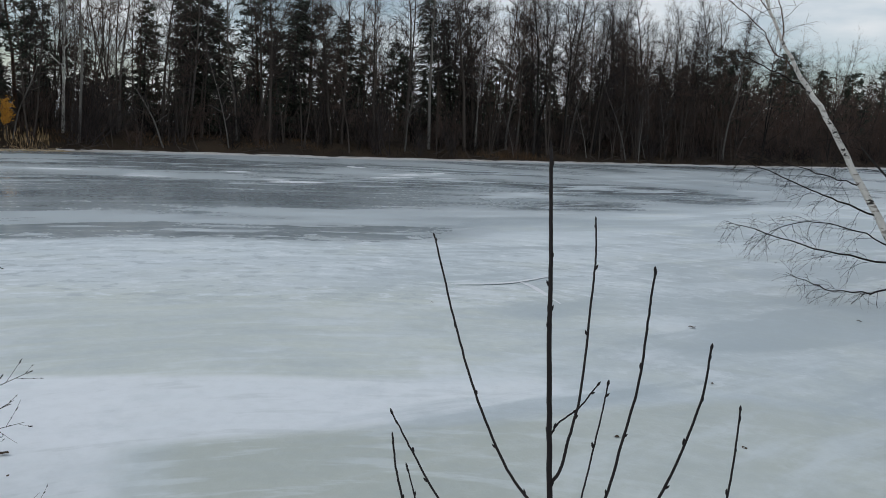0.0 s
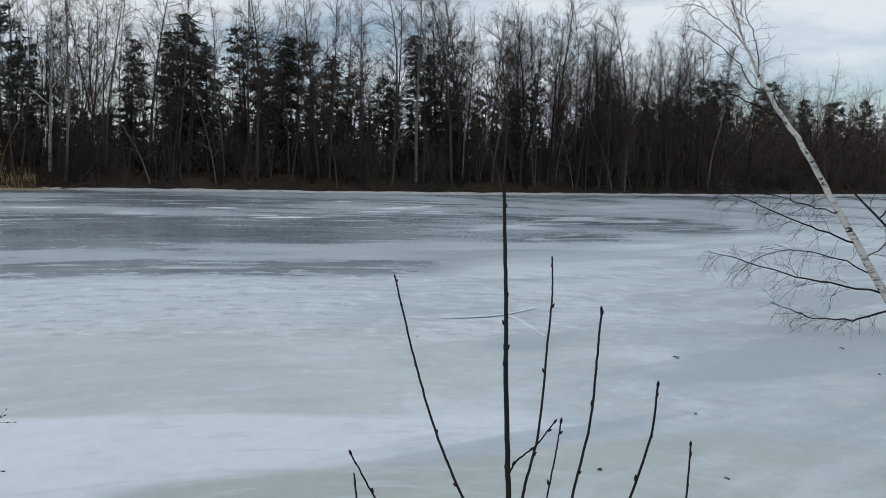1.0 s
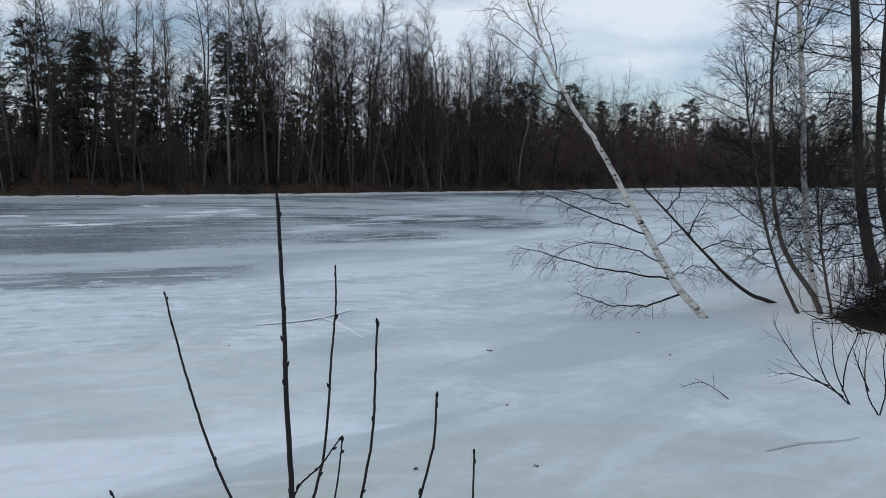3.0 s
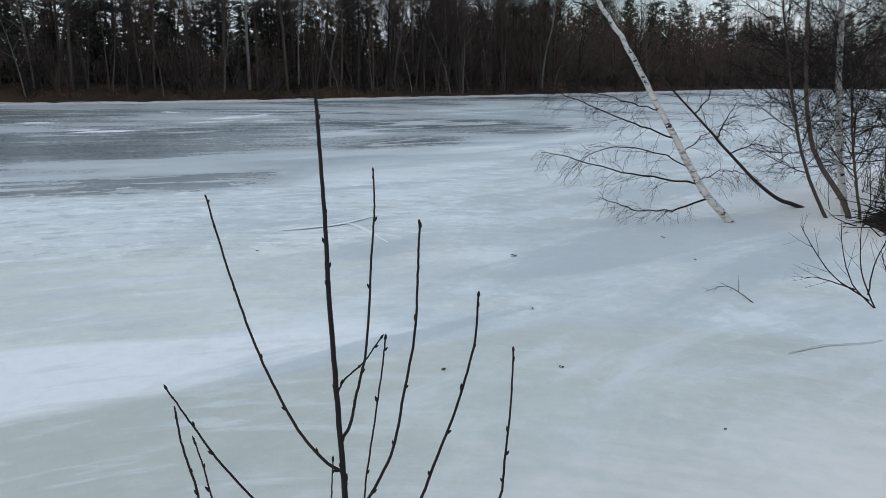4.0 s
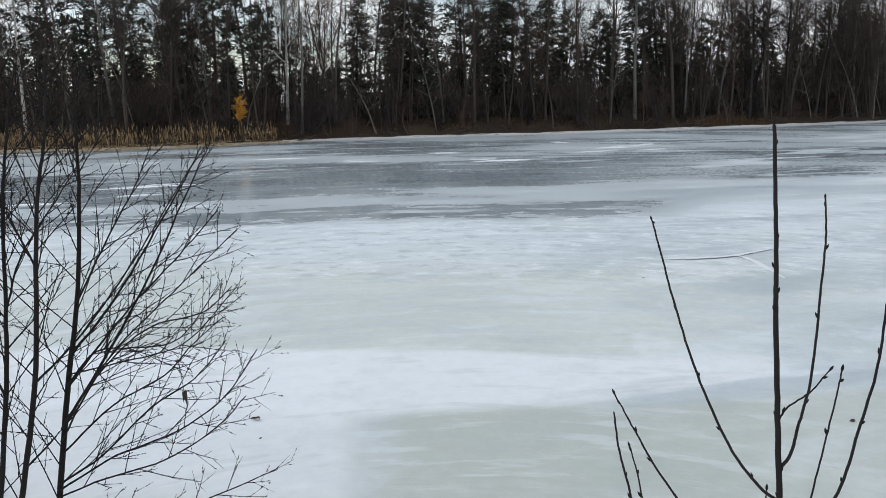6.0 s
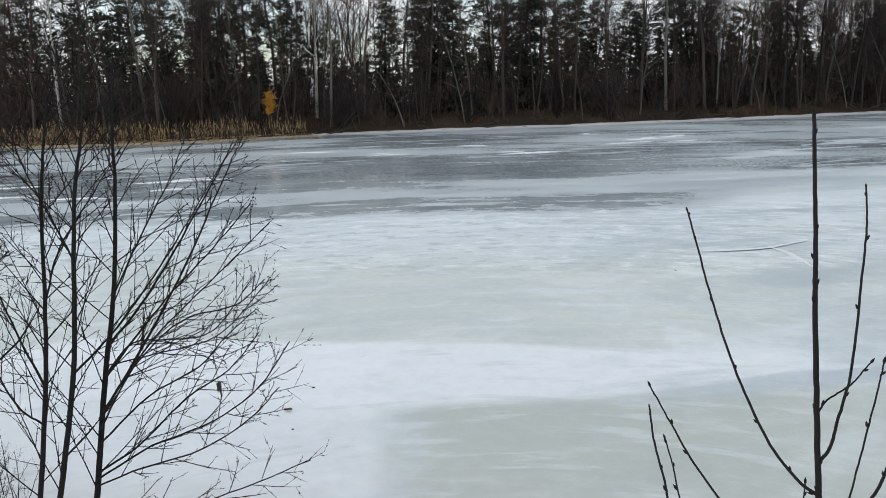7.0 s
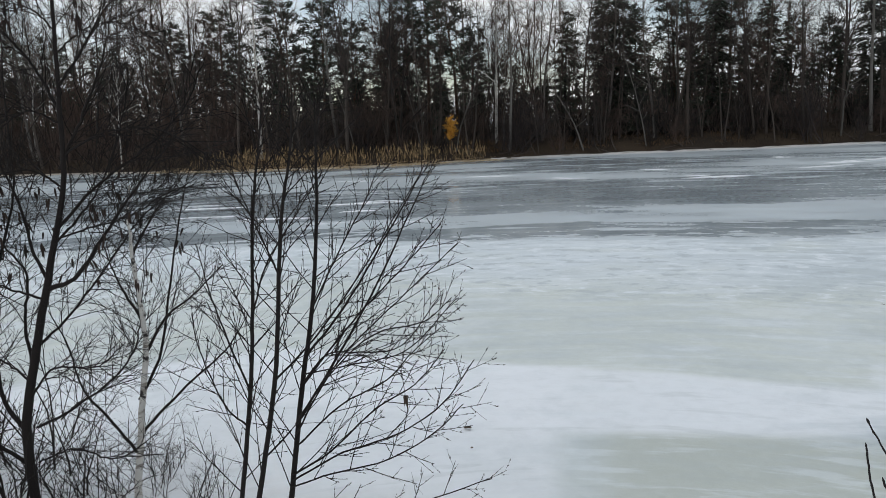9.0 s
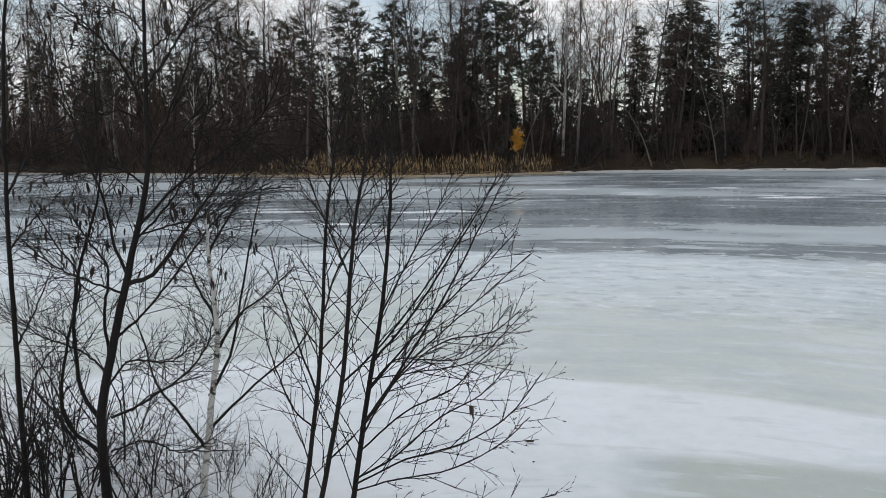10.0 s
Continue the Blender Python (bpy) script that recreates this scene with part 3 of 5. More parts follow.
def pine_tree(seed, tall, label, clear=0.38):
    """A pine: plates of needle tufts on near-level boughs, with gaps between them."""
    rng = np.random.default_rng(seed)
    root = empty("pine_tree", (0, 0, 0), label, "tree")
    trunk = (shootline(rng, (0, 0, -0.3), (rng.normal(0, 0.04), rng.normal(0, 0.04), 1), tall, 9, 0.03, 0.03), 0.013 * tall * (1 - 0.85 * np.linspace(0, 1, 10)))
    stems("trunk", [trunk], 6, PINE_BARK, root)
    lines = offshoots(rng, trunk, 34, clear, (62, 98), tall * 0.20, 4, 0.10, 0.06, 0.035, shrink=0.62)
    subs, seeds = [], []
    for b in lines:
        for s in offshoots(rng, b, 5, 0.30, (25, 60), tall * 0.055, 2, 0.12, 0.08, 0.014, t1=1.0, shrink=0.3):
            subs.append(s)
            tip, d = s[0][-1], unit(s[0][-1] - s[0][0])
            for _ in range(13):
                q = tip - d * rng.uniform(0, 0.5) + rng.normal(0, 1, 3) * (0.12, 0.12, 0.05)
                g = unit(d + rng.normal(0, 0.8, 3) * (1, 1, 0.5) + (0, 0, 0.1))
                seeds.append((q, q + g * rng.uniform(0.18, 0.42), rng.uniform(0.028, 0.065)))
    tagged(stems("branchwork", lines, 3, PINE_BARK, root), kind="stuff")
    tagged(stems("twig_spray", subs, 3, DARK_BARK, root), kind="stuff")
    v, f = spikes(seeds)
    tagged(link_mesh("foliage", v, f, PINE, root, smooth=False), kind="stuff")
    return root


def thicket(seed, tall, twig_mat, label, shoots=16, name="shore_bush", thick=1.0, fill=5):
    rng = np.random.default_rng(seed)
    root = empty(name, (0, 0, 0), label, "bush")
    main, side, fine = [], [], []
    for i in range(shoots):
        a, o = rng.uniform(0, 6.28), rng.uniform(0.1, 0.75)
        p = (0.35 * rng.normal(), 0.35 * rng.normal(), -0.15)
        q = shootline(rng, p, (o * math.cos(a), o * math.sin(a), 1), tall * rng.uniform(0.55, 1.1), 5, 0.12, 0.03)
        main.append((q, thick * np.linspace(0.022, 0.006, 6)))
        subs = offshoots(rng, main[-1], fill + 1, 0.15, (25, 60), tall * 0.36, 2, 0.16, 0.05, 0.011 * thick, shrink=0.5)
        side += subs
        for s in subs:
            fine += offshoots(rng, s, fill, 0.2, (25, 60), tall * 0.17, 1, 0.2, 0.05, 0.007 * thick, shrink=0.3)
    tagged(stems("stem_clump", main, 4, twig_mat, root), kind="stuff")
    crown("crown", side, fine, twig_mat, root)
    return root


class Stock:
    """Gives the first of a kind, then copies of it."""

    def __init__(self, makers):
        self.makers, self.made = makers, {}

    def set(self, i, m, group=""):
        i %= len(self.makers)
        if i not in self.made:
            self.made[i] = self.makers[i]()
            ob = self.made[i]
            ob.matrix_basis = m
        else:
            ob = copy_thing(self.made[i], m @ Matrix.Diagonal([1 / s for s in self.made[i].scale] + [1]))
        return tagged(ob, group=group)


grey_l, red_l = "tall bare alder with a fine grey twig crown", "bare red-brown alder with a dense twig crown"
bare = Stock([
    lambda: bare_tree(11, 15.0, 2.5, ALDER_BARK, TWIG_GREY, grey_l, "alder_tree", up=0.10),
    lambda: bare_tree(12, 14.0, 2.3, ALDER_BARK, TWIG_RED, grey_l, "alder_tree", up=0.12),
    lambda: bare_tree(13, 15.5, 2.1, PALE_BARK, TWIG_GREY, "tall bare aspen with a pale slender trunk", "aspen_tree", up=0.14),
    lambda: bare_tree(14, 13.0, 2.6, ALDER_BARK, TWIG_GREY, grey_l, "alder_tree", forks=2, limbs=30, up=0.08),
    lambda: bare_tree(15, 14.5, 2.4, DARK_BARK, TWIG_GREY, "tall bare alder with a dark trunk", "alder_tree", up=0.06),
    lambda: bare_tree(16, 12.5, 2.3, ALDER_BARK, TWIG_RED, "bare forked aspen with a brown twig crown", "aspen_tree", forks=3, limbs=33, up=0.10),
    lambda: bare_tree(17, 13.5, 1.9, PALE_BARK, TWIG_RED, "bare young birch with a pale thin trunk", "birch_tree", up=0.14),
])
red = Stock([
    lambda: bare_tree(21, 10.5, 2.3, DARK_BARK, TWIG_RED, red_l, "alder_tree", limbs=28, forks=2, ends=4, thick=2.9, first=0.12, up=0.08),
    lambda: bare_tree(22, 9.5, 2.2, ALDER_BARK, TWIG_RED, red_l, "alder_tree", limbs=30, forks=3, ends=4, thick=2.9, first=0.12, up=0.08),
])
young = Stock([
    lambda: bare_tree(23, 6.5, 1.3, DARK_BARK, TWIG_DARK, "young dark leafless alder under tall trees", "young_alder", limbs=16, forks=2, ends=4, thick=1.3, first=0.10, subs=4, up=0.08),
    lambda: bare_tree(24, 5.5, 1.4, DARK_BARK, TWIG_RED, "young brown leafless alder under tall trees", "young_alder", limbs=18, forks=3, ends=4, thick=1.3, first=0.10, subs=4, up=0.08),
])
spruces = Stock([lambda s=s, h=h: spruce_tree(s, h, "dark green spruce with hanging boughs") for s, h in ((31, 11.0), (32, 10.0), (33, 12.0))])
pines = Stock([lambda s=s, h=h, c=c: pine_tree(s, h, "dark green pine with a ragged open crown", c) for s, h, c in ((41, 11.5, 0.35), (42, 10.5, 0.25), (43, 12.0, 0.45))])
bushes = Stock([
    lambda: thicket(51, 3.0, TWIG_RED, "leafless red-brown bush at the water's edge", 10, thick=1.5),
    lambda: thicket(52, 2.3, TWIG_DARK, "leafless dark bush at the water's edge", 10, thick=1.5),
    lambda: thicket(53, 3.8, TWIG_GREY, "leafless grey willow bush at the water's edge", 10, thick=1.4),
])
slim = Stock([
    lambda: bare_tree(61, 6.5, 1.1, PALE_BARK, TWIG_GREY, "thin pale sapling leaning over the water", "leaning_sapling", lean=0.28, limbs=12, up=0.08, ends=3),
    lambda: bare_tree(62, 7.5, 1.2, ALDER_BARK, TWIG_GREY, "thin grey sapling leaning over the water", "leaning_sapling", lean=0.18, limbs=12, up=0.08, forks=2, ends=3),
    lambda: bare_tree(63, 6.0, 1.0, ALDER_BARK, TWIG_RED, "thin brown sapling under tall trees", "young_tree", lean=0.05, limbs=14, up=0.06, ends=4),
])

seg = np.hypot(*np.diff(FAR_BANK, axis=0).T)
run = np.r_[0, np.cumsum(seg)]


def on_bank(s, inland):
    """A place on the far bank: metres along it, metres from the ice."""
    i = min(max(int(np.searchsorted(run, s)) - 1, 0), len(seg) - 1)
    d = (FAR_BANK[i + 1] - FAR_BANK[i]) / seg[i]
    p = FAR_BANK[i] + d * (s - run[i]) + np.array([-d[1], d[0]]) * inland
    return float(p[0]), float(p[1])


def bank_at(angle):
    """How far along the far bank the line at this angle left of +y meets it."""
    a = radians(angle)
    side = FAR_BANK[:, 0] * math.cos(a) + FAR_BANK[:, 1] * math.sin(a)
    ahead = -FAR_BANK[:, 0] * math.sin(a) + FAR_BANK[:, 1] * math.cos(a)
    for i in range(len(side) - 1):
        if side[i] <= 0 < side[i + 1] and ahead[i] > 0:
            return run[i] + seg[i] * (-side[i]) / (side[i + 1] - side[i])
    return run[-2]


rng = np.random.default_rng(5)
FROM, TO = bank_at(79), bank_at(-38.5)


def put(stock, i, s, inland, size, group, lean=0.0, turn=None):
    x, y = on_bank(s, inland)
    m = spot(x, y, height(x, y), rng.uniform(0, 6.28) if turn is None else turn, size, lean)
    wide_, deep_ = rng.uniform(0.8, 1.3), rng.uniform(0.8, 1.3)
    return stock.set(i, m @ Matrix.Diagonal((wide_, deep_, rng.uniform(0.92, 1.06), 1)), group)


def put_bearing(stock, i, angle, inland, size, group):
    """A tree at a bearing left of +y, some way behind the bank line."""
    a = radians(angle)
    x0, y0 = on_bank(bank_at(angle), 0.0)
    r_ = math.hypot(x0, y0) + 1.15 * inland
    x, y = -r_ * math.sin(a), r_ * math.cos(a)
    wide_ = rng.uniform(1.2, 1.5) if stock is spruces else rng.uniform(1.0, 1.3)
    m = spot(x, y, height(x, y), rng.uniform(0, 6.28), size)
    return stock.set(i, m @ Matrix.Diagonal((wide_, wide_, rng.uniform(0.95, 1.05), 1)), group)


# conifers that stand out, by their bearing from the near bank
for angle, inland, kind, size in (
        (68, 9, 1, 0.9), (65, 7, 1, 0.85), (62, 10, 1, 0.9), (59.5, 8, 1, 0.85), (56, 12, 1, 0.8), (52.6, 7, 1, 0.85), (49.4, 8, 1, 0.9), (45.0, 8, 1, 1.0),
        (42.7, 7, 1, 1.0), (40.6, 10, 1, 0.85), (38.1, 5, 0, 1.0), (36.9, 8, 1, 0.95), (35.5, 6, 1, 1.0), (33.4, 4, 1, 1.05), (32.5, 9, 1, 0.8), (29.6, 11, 0, 0.5),
        (26.1, 5, 0, 0.88), (23.2, 5, 0, 1.12), (22.2, 4, 0, 1.2), (21.3, 6, 0, 1.05), (18.8, 8, 1, 0.98), (17.6, 9, 1, 0.8), (16.4, 4, 0, 1.1), (15.2, 7, 1, 0.9), (12.9, 6, 0, 1.03), (11.6, 8, 1, 0.82), (9.4, 9, 1, 0.78),
        (6.9, 4, 0, 1.08), (6.0, 6, 0, 0.9), (4.5, 7, 0, 0.82), (2.6, 9, 1, 0.75), (0.2, 6, 0, 0.92), (-0.9, 7, 1, 0.7), (-4.4, 7, 0, 0.62), (-6.6, 9, 1, 0.6), (-8.9, 8, 0, 0.7), (-10.4, 8, 1, 0.95), (-12.4, 6, 1, 1.15), (-13.4, 8, 1, 1.15),
        (-16.2, 9, 1, 1.1), (-18.6, 11, 0, 0.95), (-20.3, 10, 1, 1.15), (-22.0, 12, 1, 1.1), (-24.2, 12, 1, 1.2), (-25.6, 14, 0, 1.1), (-27.4, 15, 1, 1.25), (-29.5, 12, 0, 1.2), (-31.5, 14, 1, 1.3), (-33.5, 12, 1, 1.3), (-35.5, 12, 0, 1.3)):
    put_bearing((spruces, pines)[kind], int(rng.integers(3)), angle, inland + 1.5, 0.91 * size, "far bank conifers")
# young spruces under the trees
for s in np.arange(bank_at(72), bank_at(-14), 2.2):
    put((spruces, pines)[int(rng.random() < 0.35)], int(rng.integers(3)), s + rng.normal(0, 1.2), rng.uniform(7, 16), rng.uniform(0.38, 0.62) * (0.8 if bank_at(32) < s < bank_at(27) else 0.75 if bank_at(53) < s < bank_at(40) else 1.0), "conifers under the trees")
# tall bare trees
for inland, step in ((2.4, 2.0), (6.0, 2.2), (11.0, 2.6)):
    for s in np.arange(FROM, bank_at(-15), step):
        if inland > 5 and bank_at(52) < s < bank_at(41):
            continue
        put(bare, int(rng.integers(7)), s + rng.normal(0, 0.7), inland + rng.normal(0, 0.9), rng.uniform(0.74, 1.06), "far bank trees", rng.normal(0, 0.03))
for inland, step in ((1.6, 2.8), (4.5, 3.0), (8.5, 3.2)):
    for s in np.arange(bank_at(3.5), bank_at(-14), step):
        put(bare, int(rng.choice((0, 1, 3, 4, 5))), s + rng.normal(0, 0.7), inland + rng.normal(0, 0.9), rng.uniform(0.86, 1.10), "far bank trees", rng.normal(0, 0.04))
for inland, step in ((2.5, 4.4), (6.5, 4.4), (12, 5.0)):
    for s in np.arange(bank_at(-11.5), TO, step):
        put(red, int(rng.integers(2)), s + rng.normal(0, 0.9), inland + rng.normal(0, 0.8), rng.uniform(1.05, 1.5), "far bank alders")
for s in np.arange(bank_at(46), bank_at(-10), 3.6):
    put(red, int(rng.integers(2)), s + rng.normal(0, 0.9), rng.uniform(1.5, 5.5), rng.uniform(0.62, 1.12), "far bank alders")
for s in np.arange(FROM, bank_at(51), 3.2):
    put(red, int(rng.integers(2)), s + rng.normal(0, 0.7), 2.0 + rng.uniform(0, 7), rng.uniform(0.55, 0.95), "far bank alders")
# the wood behind, which closes the view between the trunks
w_rng = np.random.default_rng(9)
wood_lines, wood_tufts = [], []
for s in np.arange(bank_at(78), bank_at(-38), 0.45):
    inland = w_rng.uniform(14, 40)
    x, y = on_bank(s + w_rng.normal(0, 1.0), inland)
    z, tall = height(x, y), w_rng.uniform(2.8, 6.4) * (1.9 if x > 8 else 1.6 if x < -49 else 0.75 if x < -34 else 1.0)
    lean_ = w_rng.normal(0, 0.05, 2)
    wood_lines.append((np.array([(x, y, z - 0.2), (x + lean_[0] * tall, y + lean_[1] * tall, z + tall * 1.05)]), np.array([0.09, 0.02])))
    for _ in range(130 if x > 3 else 80):
        u = w_rng.uniform(0.02, 1.0)
        a = w_rng.uniform(0, 6.28)
        rr = 0.25 * tall * (1.06 - u) * w_rng.uniform(0.15, 1.0)
        p = np.array([x + rr * math.cos(a), y + rr * math.sin(a), z + u * tall])
        d = unit(np.array([math.cos(a), math.sin(a), w_rng.uniform(-0.7, 0.5)]))
        wood_tufts.append((p - 0.25 * d, p + d * w_rng.uniform(0.35, 0.9), w_rng.uniform(0.06, 0.15)))
for _ in range(150):
    u_ = w_rng.uniform(0, 1) ** 1.5
    x, y = 36 + 64 * u_ + w_rng.normal(0, 2.0), 35 + 54 * u_ + w_rng.normal(0, 1.5)
    z, tall = height(x, y), w_rng.uniform(2.2, 5.5) * (1 + 0.9 * u_)
    for _ in range(70):
        u = w_rng.uniform(0.0, 1.0)
        a = w_rng.uniform(0, 6.28)
        rr = 0.42 * tall * (1.06 - u) * w_rng.uniform(0.15, 1.0)
        p = np.array([x + rr * math.cos(a), y + rr * math.sin(a), z + u * tall])
        d = unit(np.array([math.cos(a), math.sin(a), w_rng.uniform(-0.7, 0.5)]))
        wood_tufts.append((p - 0.25 * d, p + d * w_rng.uniform(0.3, 0.6), w_rng.uniform(0.03, 0.09)))
v, f = spikes(wood_tufts)
tagged(link_mesh("far_woods", v, f, SPRUCE, smooth=False), "dark dense young spruce wood behind the bank trees", "woods", kind="stuff")
tagged(stems("far_trunks", wood_lines, 4, DARK_BARK, None), "dark trunks of the wood behind the bank", "woods", kind="stuff")
for s in np.arange(bank_at(45), bank_at(-14), 1.1):
    put(young, int(rng.integers(2)), s + rng.normal(0, 0.8), rng.uniform(1.5, 8), rng.uniform(0.6, 1.15), "young alders")
for x, y, size in ((22, 23, 1.0), (25, 27, 0.9), (28, 28.5, 1.1), (31, 33, 1.0), (36, 36, 1.1), (42, 43, 1.1), (50, 49, 1.2), (62, 58, 1.2), (27, 24, 1.0), (34, 30, 1.1), (75, 69, 1.3), (90, 82, 1.3)):
    red.set(int(rng.integers(2)), spot(x, y, height(x, y), rng.uniform(0, 6.28), size * 0.95), "alders down the near bank")
for x, y, size in ((24, 24.5, 0.55), (29, 30.5, 0.6), (33, 33, 0.7), (39, 39, 0.8), (46, 45, 0.8), (56, 53, 0.9), (68, 63, 0.9)):
    spruces.set(int(rng.integers(3)), spot(x, y, height(x, y), rng.uniform(0, 6.28), size), "spruces down the near bank")


def brushwood(name, angle_from, angle_to, count, inland, tall, material, label, seed, long=(0.6, 1.8)):
    """A tangle of bare twigs too fine to count, densest near the ground."""
    r_ = np.random.default_rng(seed)
    s_, d_ = r_.uniform(bank_at(angle_from), bank_at(angle_to), count), r_.uniform(*inland, count)
    x_, y_ = np.array([on_bank(a_, b_) for a_, b_ in zip(s_, d_)]).T
    top = tall * (0.72 + 0.28 * np.sin(s_ * 0.9 + d_) * np.sin(s_ * 0.37 + 2.0))
    foot = np.stack([x_, y_, land(x_, y_) + r_.uniform(0.0, 1.0, count) ** 1.25 * top - 0.1], -1)
    way = np.stack([r_.normal(0, 0.42, count), r_.normal(0, 0.42, count), np.ones(count)], -1)
    tip = foot + way / np.linalg.norm(way, axis=1)[:, None] * r_.uniform(*long, count)[:, None]
    lines = [(np.array([a_, b_]), (w_,)) for a_, b_, w_ in zip(foot, tip, r_.uniform(0.012, 0.030, count))]
    v_, f_ = cones(lines)
    return tagged(link_mesh(name, v_, f_, material, smooth=False), label, "brushwood", kind="stuff")


brushwood("red_brushwood", -9.5, -38.5, 38000, (1.5, 16), 8.5, TWIG_RED, "dense red-brown alder brushwood on the far bank", 86, (0.8, 2.2))
brushwood("dark_brushwood", 70, -13, 15000, (3.0, 12), 2.6, UNDERWOOD, "dark leafless undergrowth on the far bank", 87)
brushwood("brown_brushwood", 74, 50, 9000, (1.0, 10), 6.0, TWIG_RED, "brown alder brushwood on the far bank", 88)
# bushes and leaning saplings along the ice
for inland, step, grow_ in ((0.7, 3.2, 0.7), (2.4, 2.9, 1.0), (4.8, 3.3, 1.3)):
    for s in np.arange(FROM, bank_at(-31), step):
        put(bushes, int(rng.integers(3)), s + rng.normal(0, 0.6), inland + rng.uniform(-0.2, 0.8), grow_ * rng.uniform(0.6, 1.1), "shore bushes")
for s in np.arange(bank_at(46), bank_at(-16), 2.4):
    put(slim, int(rng.integers(3)), s + rng.normal(0, 0.8), rng.uniform(0.5, 2.5), rng.uniform(0.7, 1.2), "saplings by the water", turn=math.pi + rng.normal(0.3, 0.9))


# ---- far bank: trees and growth that can be told apart ----
def far_birch(seed, angle, inland, tall, size=1.0):
    s = bank_at(angle)
    x, y = on_bank(s, inland)
    ob = bare_tree(seed, tall, 1.7, BIRCH_BARK, TWIG_GREY, "tall bare birch with a white trunk", "birch_tree", limbs=18, up=0.05)
    ob.matrix_basis = spot(x, y, height(x, y), seed, size)
    tagged(ob, group="white birches")


far_birch(71, 48.1, 1.5, 14.0)
far_birch(72, 56.6, 0.5, 8.5)
far_birch(73, 63, 3.0, 12.0)
far_birch(74, 30.2, 3.5, 14.0)
for i, (angle, inland, size, turn) in enumerate(((-5.6, 1.0, 1.0, 2.6), (-7.2, 0.8, 1.1, 3.4), (-8.0, 0.6, 1.2, 2.3), (-8.8, 0.9, 1.15, 2.2), (-9.6, 1.2, 1.0, 2.1), (-10.6, 0.8, 0.9, 2.0), (23.6, 0.8, 1.0, 2.2), (25.1, 0.9, 0.9, 3.6), (34.6, 1.6, 0.8, 3.5), (33.5, 1.4, 0.85, 2.4))):
    put(slim, i % 2, bank_at(angle + 0.9), inland, size, "saplings by the water", turn=turn)
for angle in (28.7, 29.2, 10.0):
    put(bushes, 2, bank_at(angle), 1.0, 1.25, "shore bushes")

# one golden-leaved shrub
s = bank_at(33.9)
x, y = on_bank(s, 0.3)
gold_shrub = empty("golden_shrub", (x, y, height(x, y)), "thin shrub that has kept its golden autumn leaves", "bush")
g_rng = np.random.default_rng(77)
g_line = (shootline(g_rng, (0, 0, -0.1), (0.05, 0, 1), 2.6, 6, 0.03, 0.05), np.linspace(0.022, 0.008, 7))
stems("stem", [g_line], 5, ALDER_BARK, gold_shrub)
seeds = []
for b in offshoots(g_rng, g_line, 26, 0.50, (40, 90), 0.55, 2, 0.15, 0.05, 0.007, shrink=0.4):
    for _ in range(16):
        p = b[0][0] + (b[0][-1] - b[0][0]) * g_rng.uniform(0.1, 1.0) + g_rng.normal(0, 0.06, 3)
        seeds.append((p, p + unit(g_rng.normal(0, 1, 3)) * 0.12, 0.035))
v, f = spikes(seeds)
tagged(link_mesh("foliage", v, f, GOLD, gold_shrub, smooth=False), kind="stuff")

# reeds, and dry grass along the water
def straw(name, bank_from, bank_to, count, inland, tall, wide, material, label, plume=0.0, seed=81, sway=0.2):
    r_ = np.random.default_rng(seed)
    seeds = []
    for _ in range(count):
        s_ = r_.uniform(bank_from, bank_to)
        clump = 0.5 + 0.5 * math.sin(s_ * 1.9) * math.sin(s_ * 0.73 + 1)
        if r_.random() > 0.25 + 0.75 * clump:
            continue
        d_ = r_.uniform(*inland)
        x_, y_ = on_bank(s_, d_)
        z_ = 1.2 * (1 - math.exp(-max(0.0, d_) / 2.6)) - 0.02
        h_ = tall * r_.uniform(0.45, 1.1) * (0.6 + 0.4 * clump)
        p = np.array([x_, y_, z_])
        tip = p + (r_.normal(0, sway) * h_, r_.normal(0, sway) * h_, h_)
        seeds.append((p, tip, wide))
        if plume and r_.random() < plume:
            seeds.append((tip - (0, 0, 0.05), tip + (r_.normal(0, 0.05), r_.normal(0, 0.05), 0.22), 0.03))
    v_, f_ = spikes(seeds)
    return tagged(link_mesh(name, v_, f_, material, smooth=False), label, "reeds" if plume else "grass", kind="stuff")


straw("reeds", bank_at(52), bank_at(31.5), 1700, (-0.2, 1.6), 0.85, 0.011, REED, "stand of dry straw-coloured reeds at the ice", 0.6)
straw("straw_mat", bank_at(54), bank_at(31), 7000, (-1.8, 0.4), 0.13, 0.028, STRAW, "flattened mat of pale dead straw on the ice edge", 0.0, 85, 2.2)
straw("dry_grass", bank_at(66), bank_at(-28), 7500, (0.1, 2.6), 0.46, 0.018, DRY, "tufts of dead brown grass along the bank", 0.0, 82)
straw("terrace_grass", bank_at(32), bank_at(14), 3200, (1.0, 4.5), 0.28, 0.02, REED_DARK, "short rust-brown grass on the bank terrace", 0.0, 90, 0.5)
straw("bank_grass", bank_at(3), bank_at(-2), 700, (0.2, 1.3), 0.7, 0.016, REED_DARK, "tall rust-brown grass along the bank", 0.0, 83)

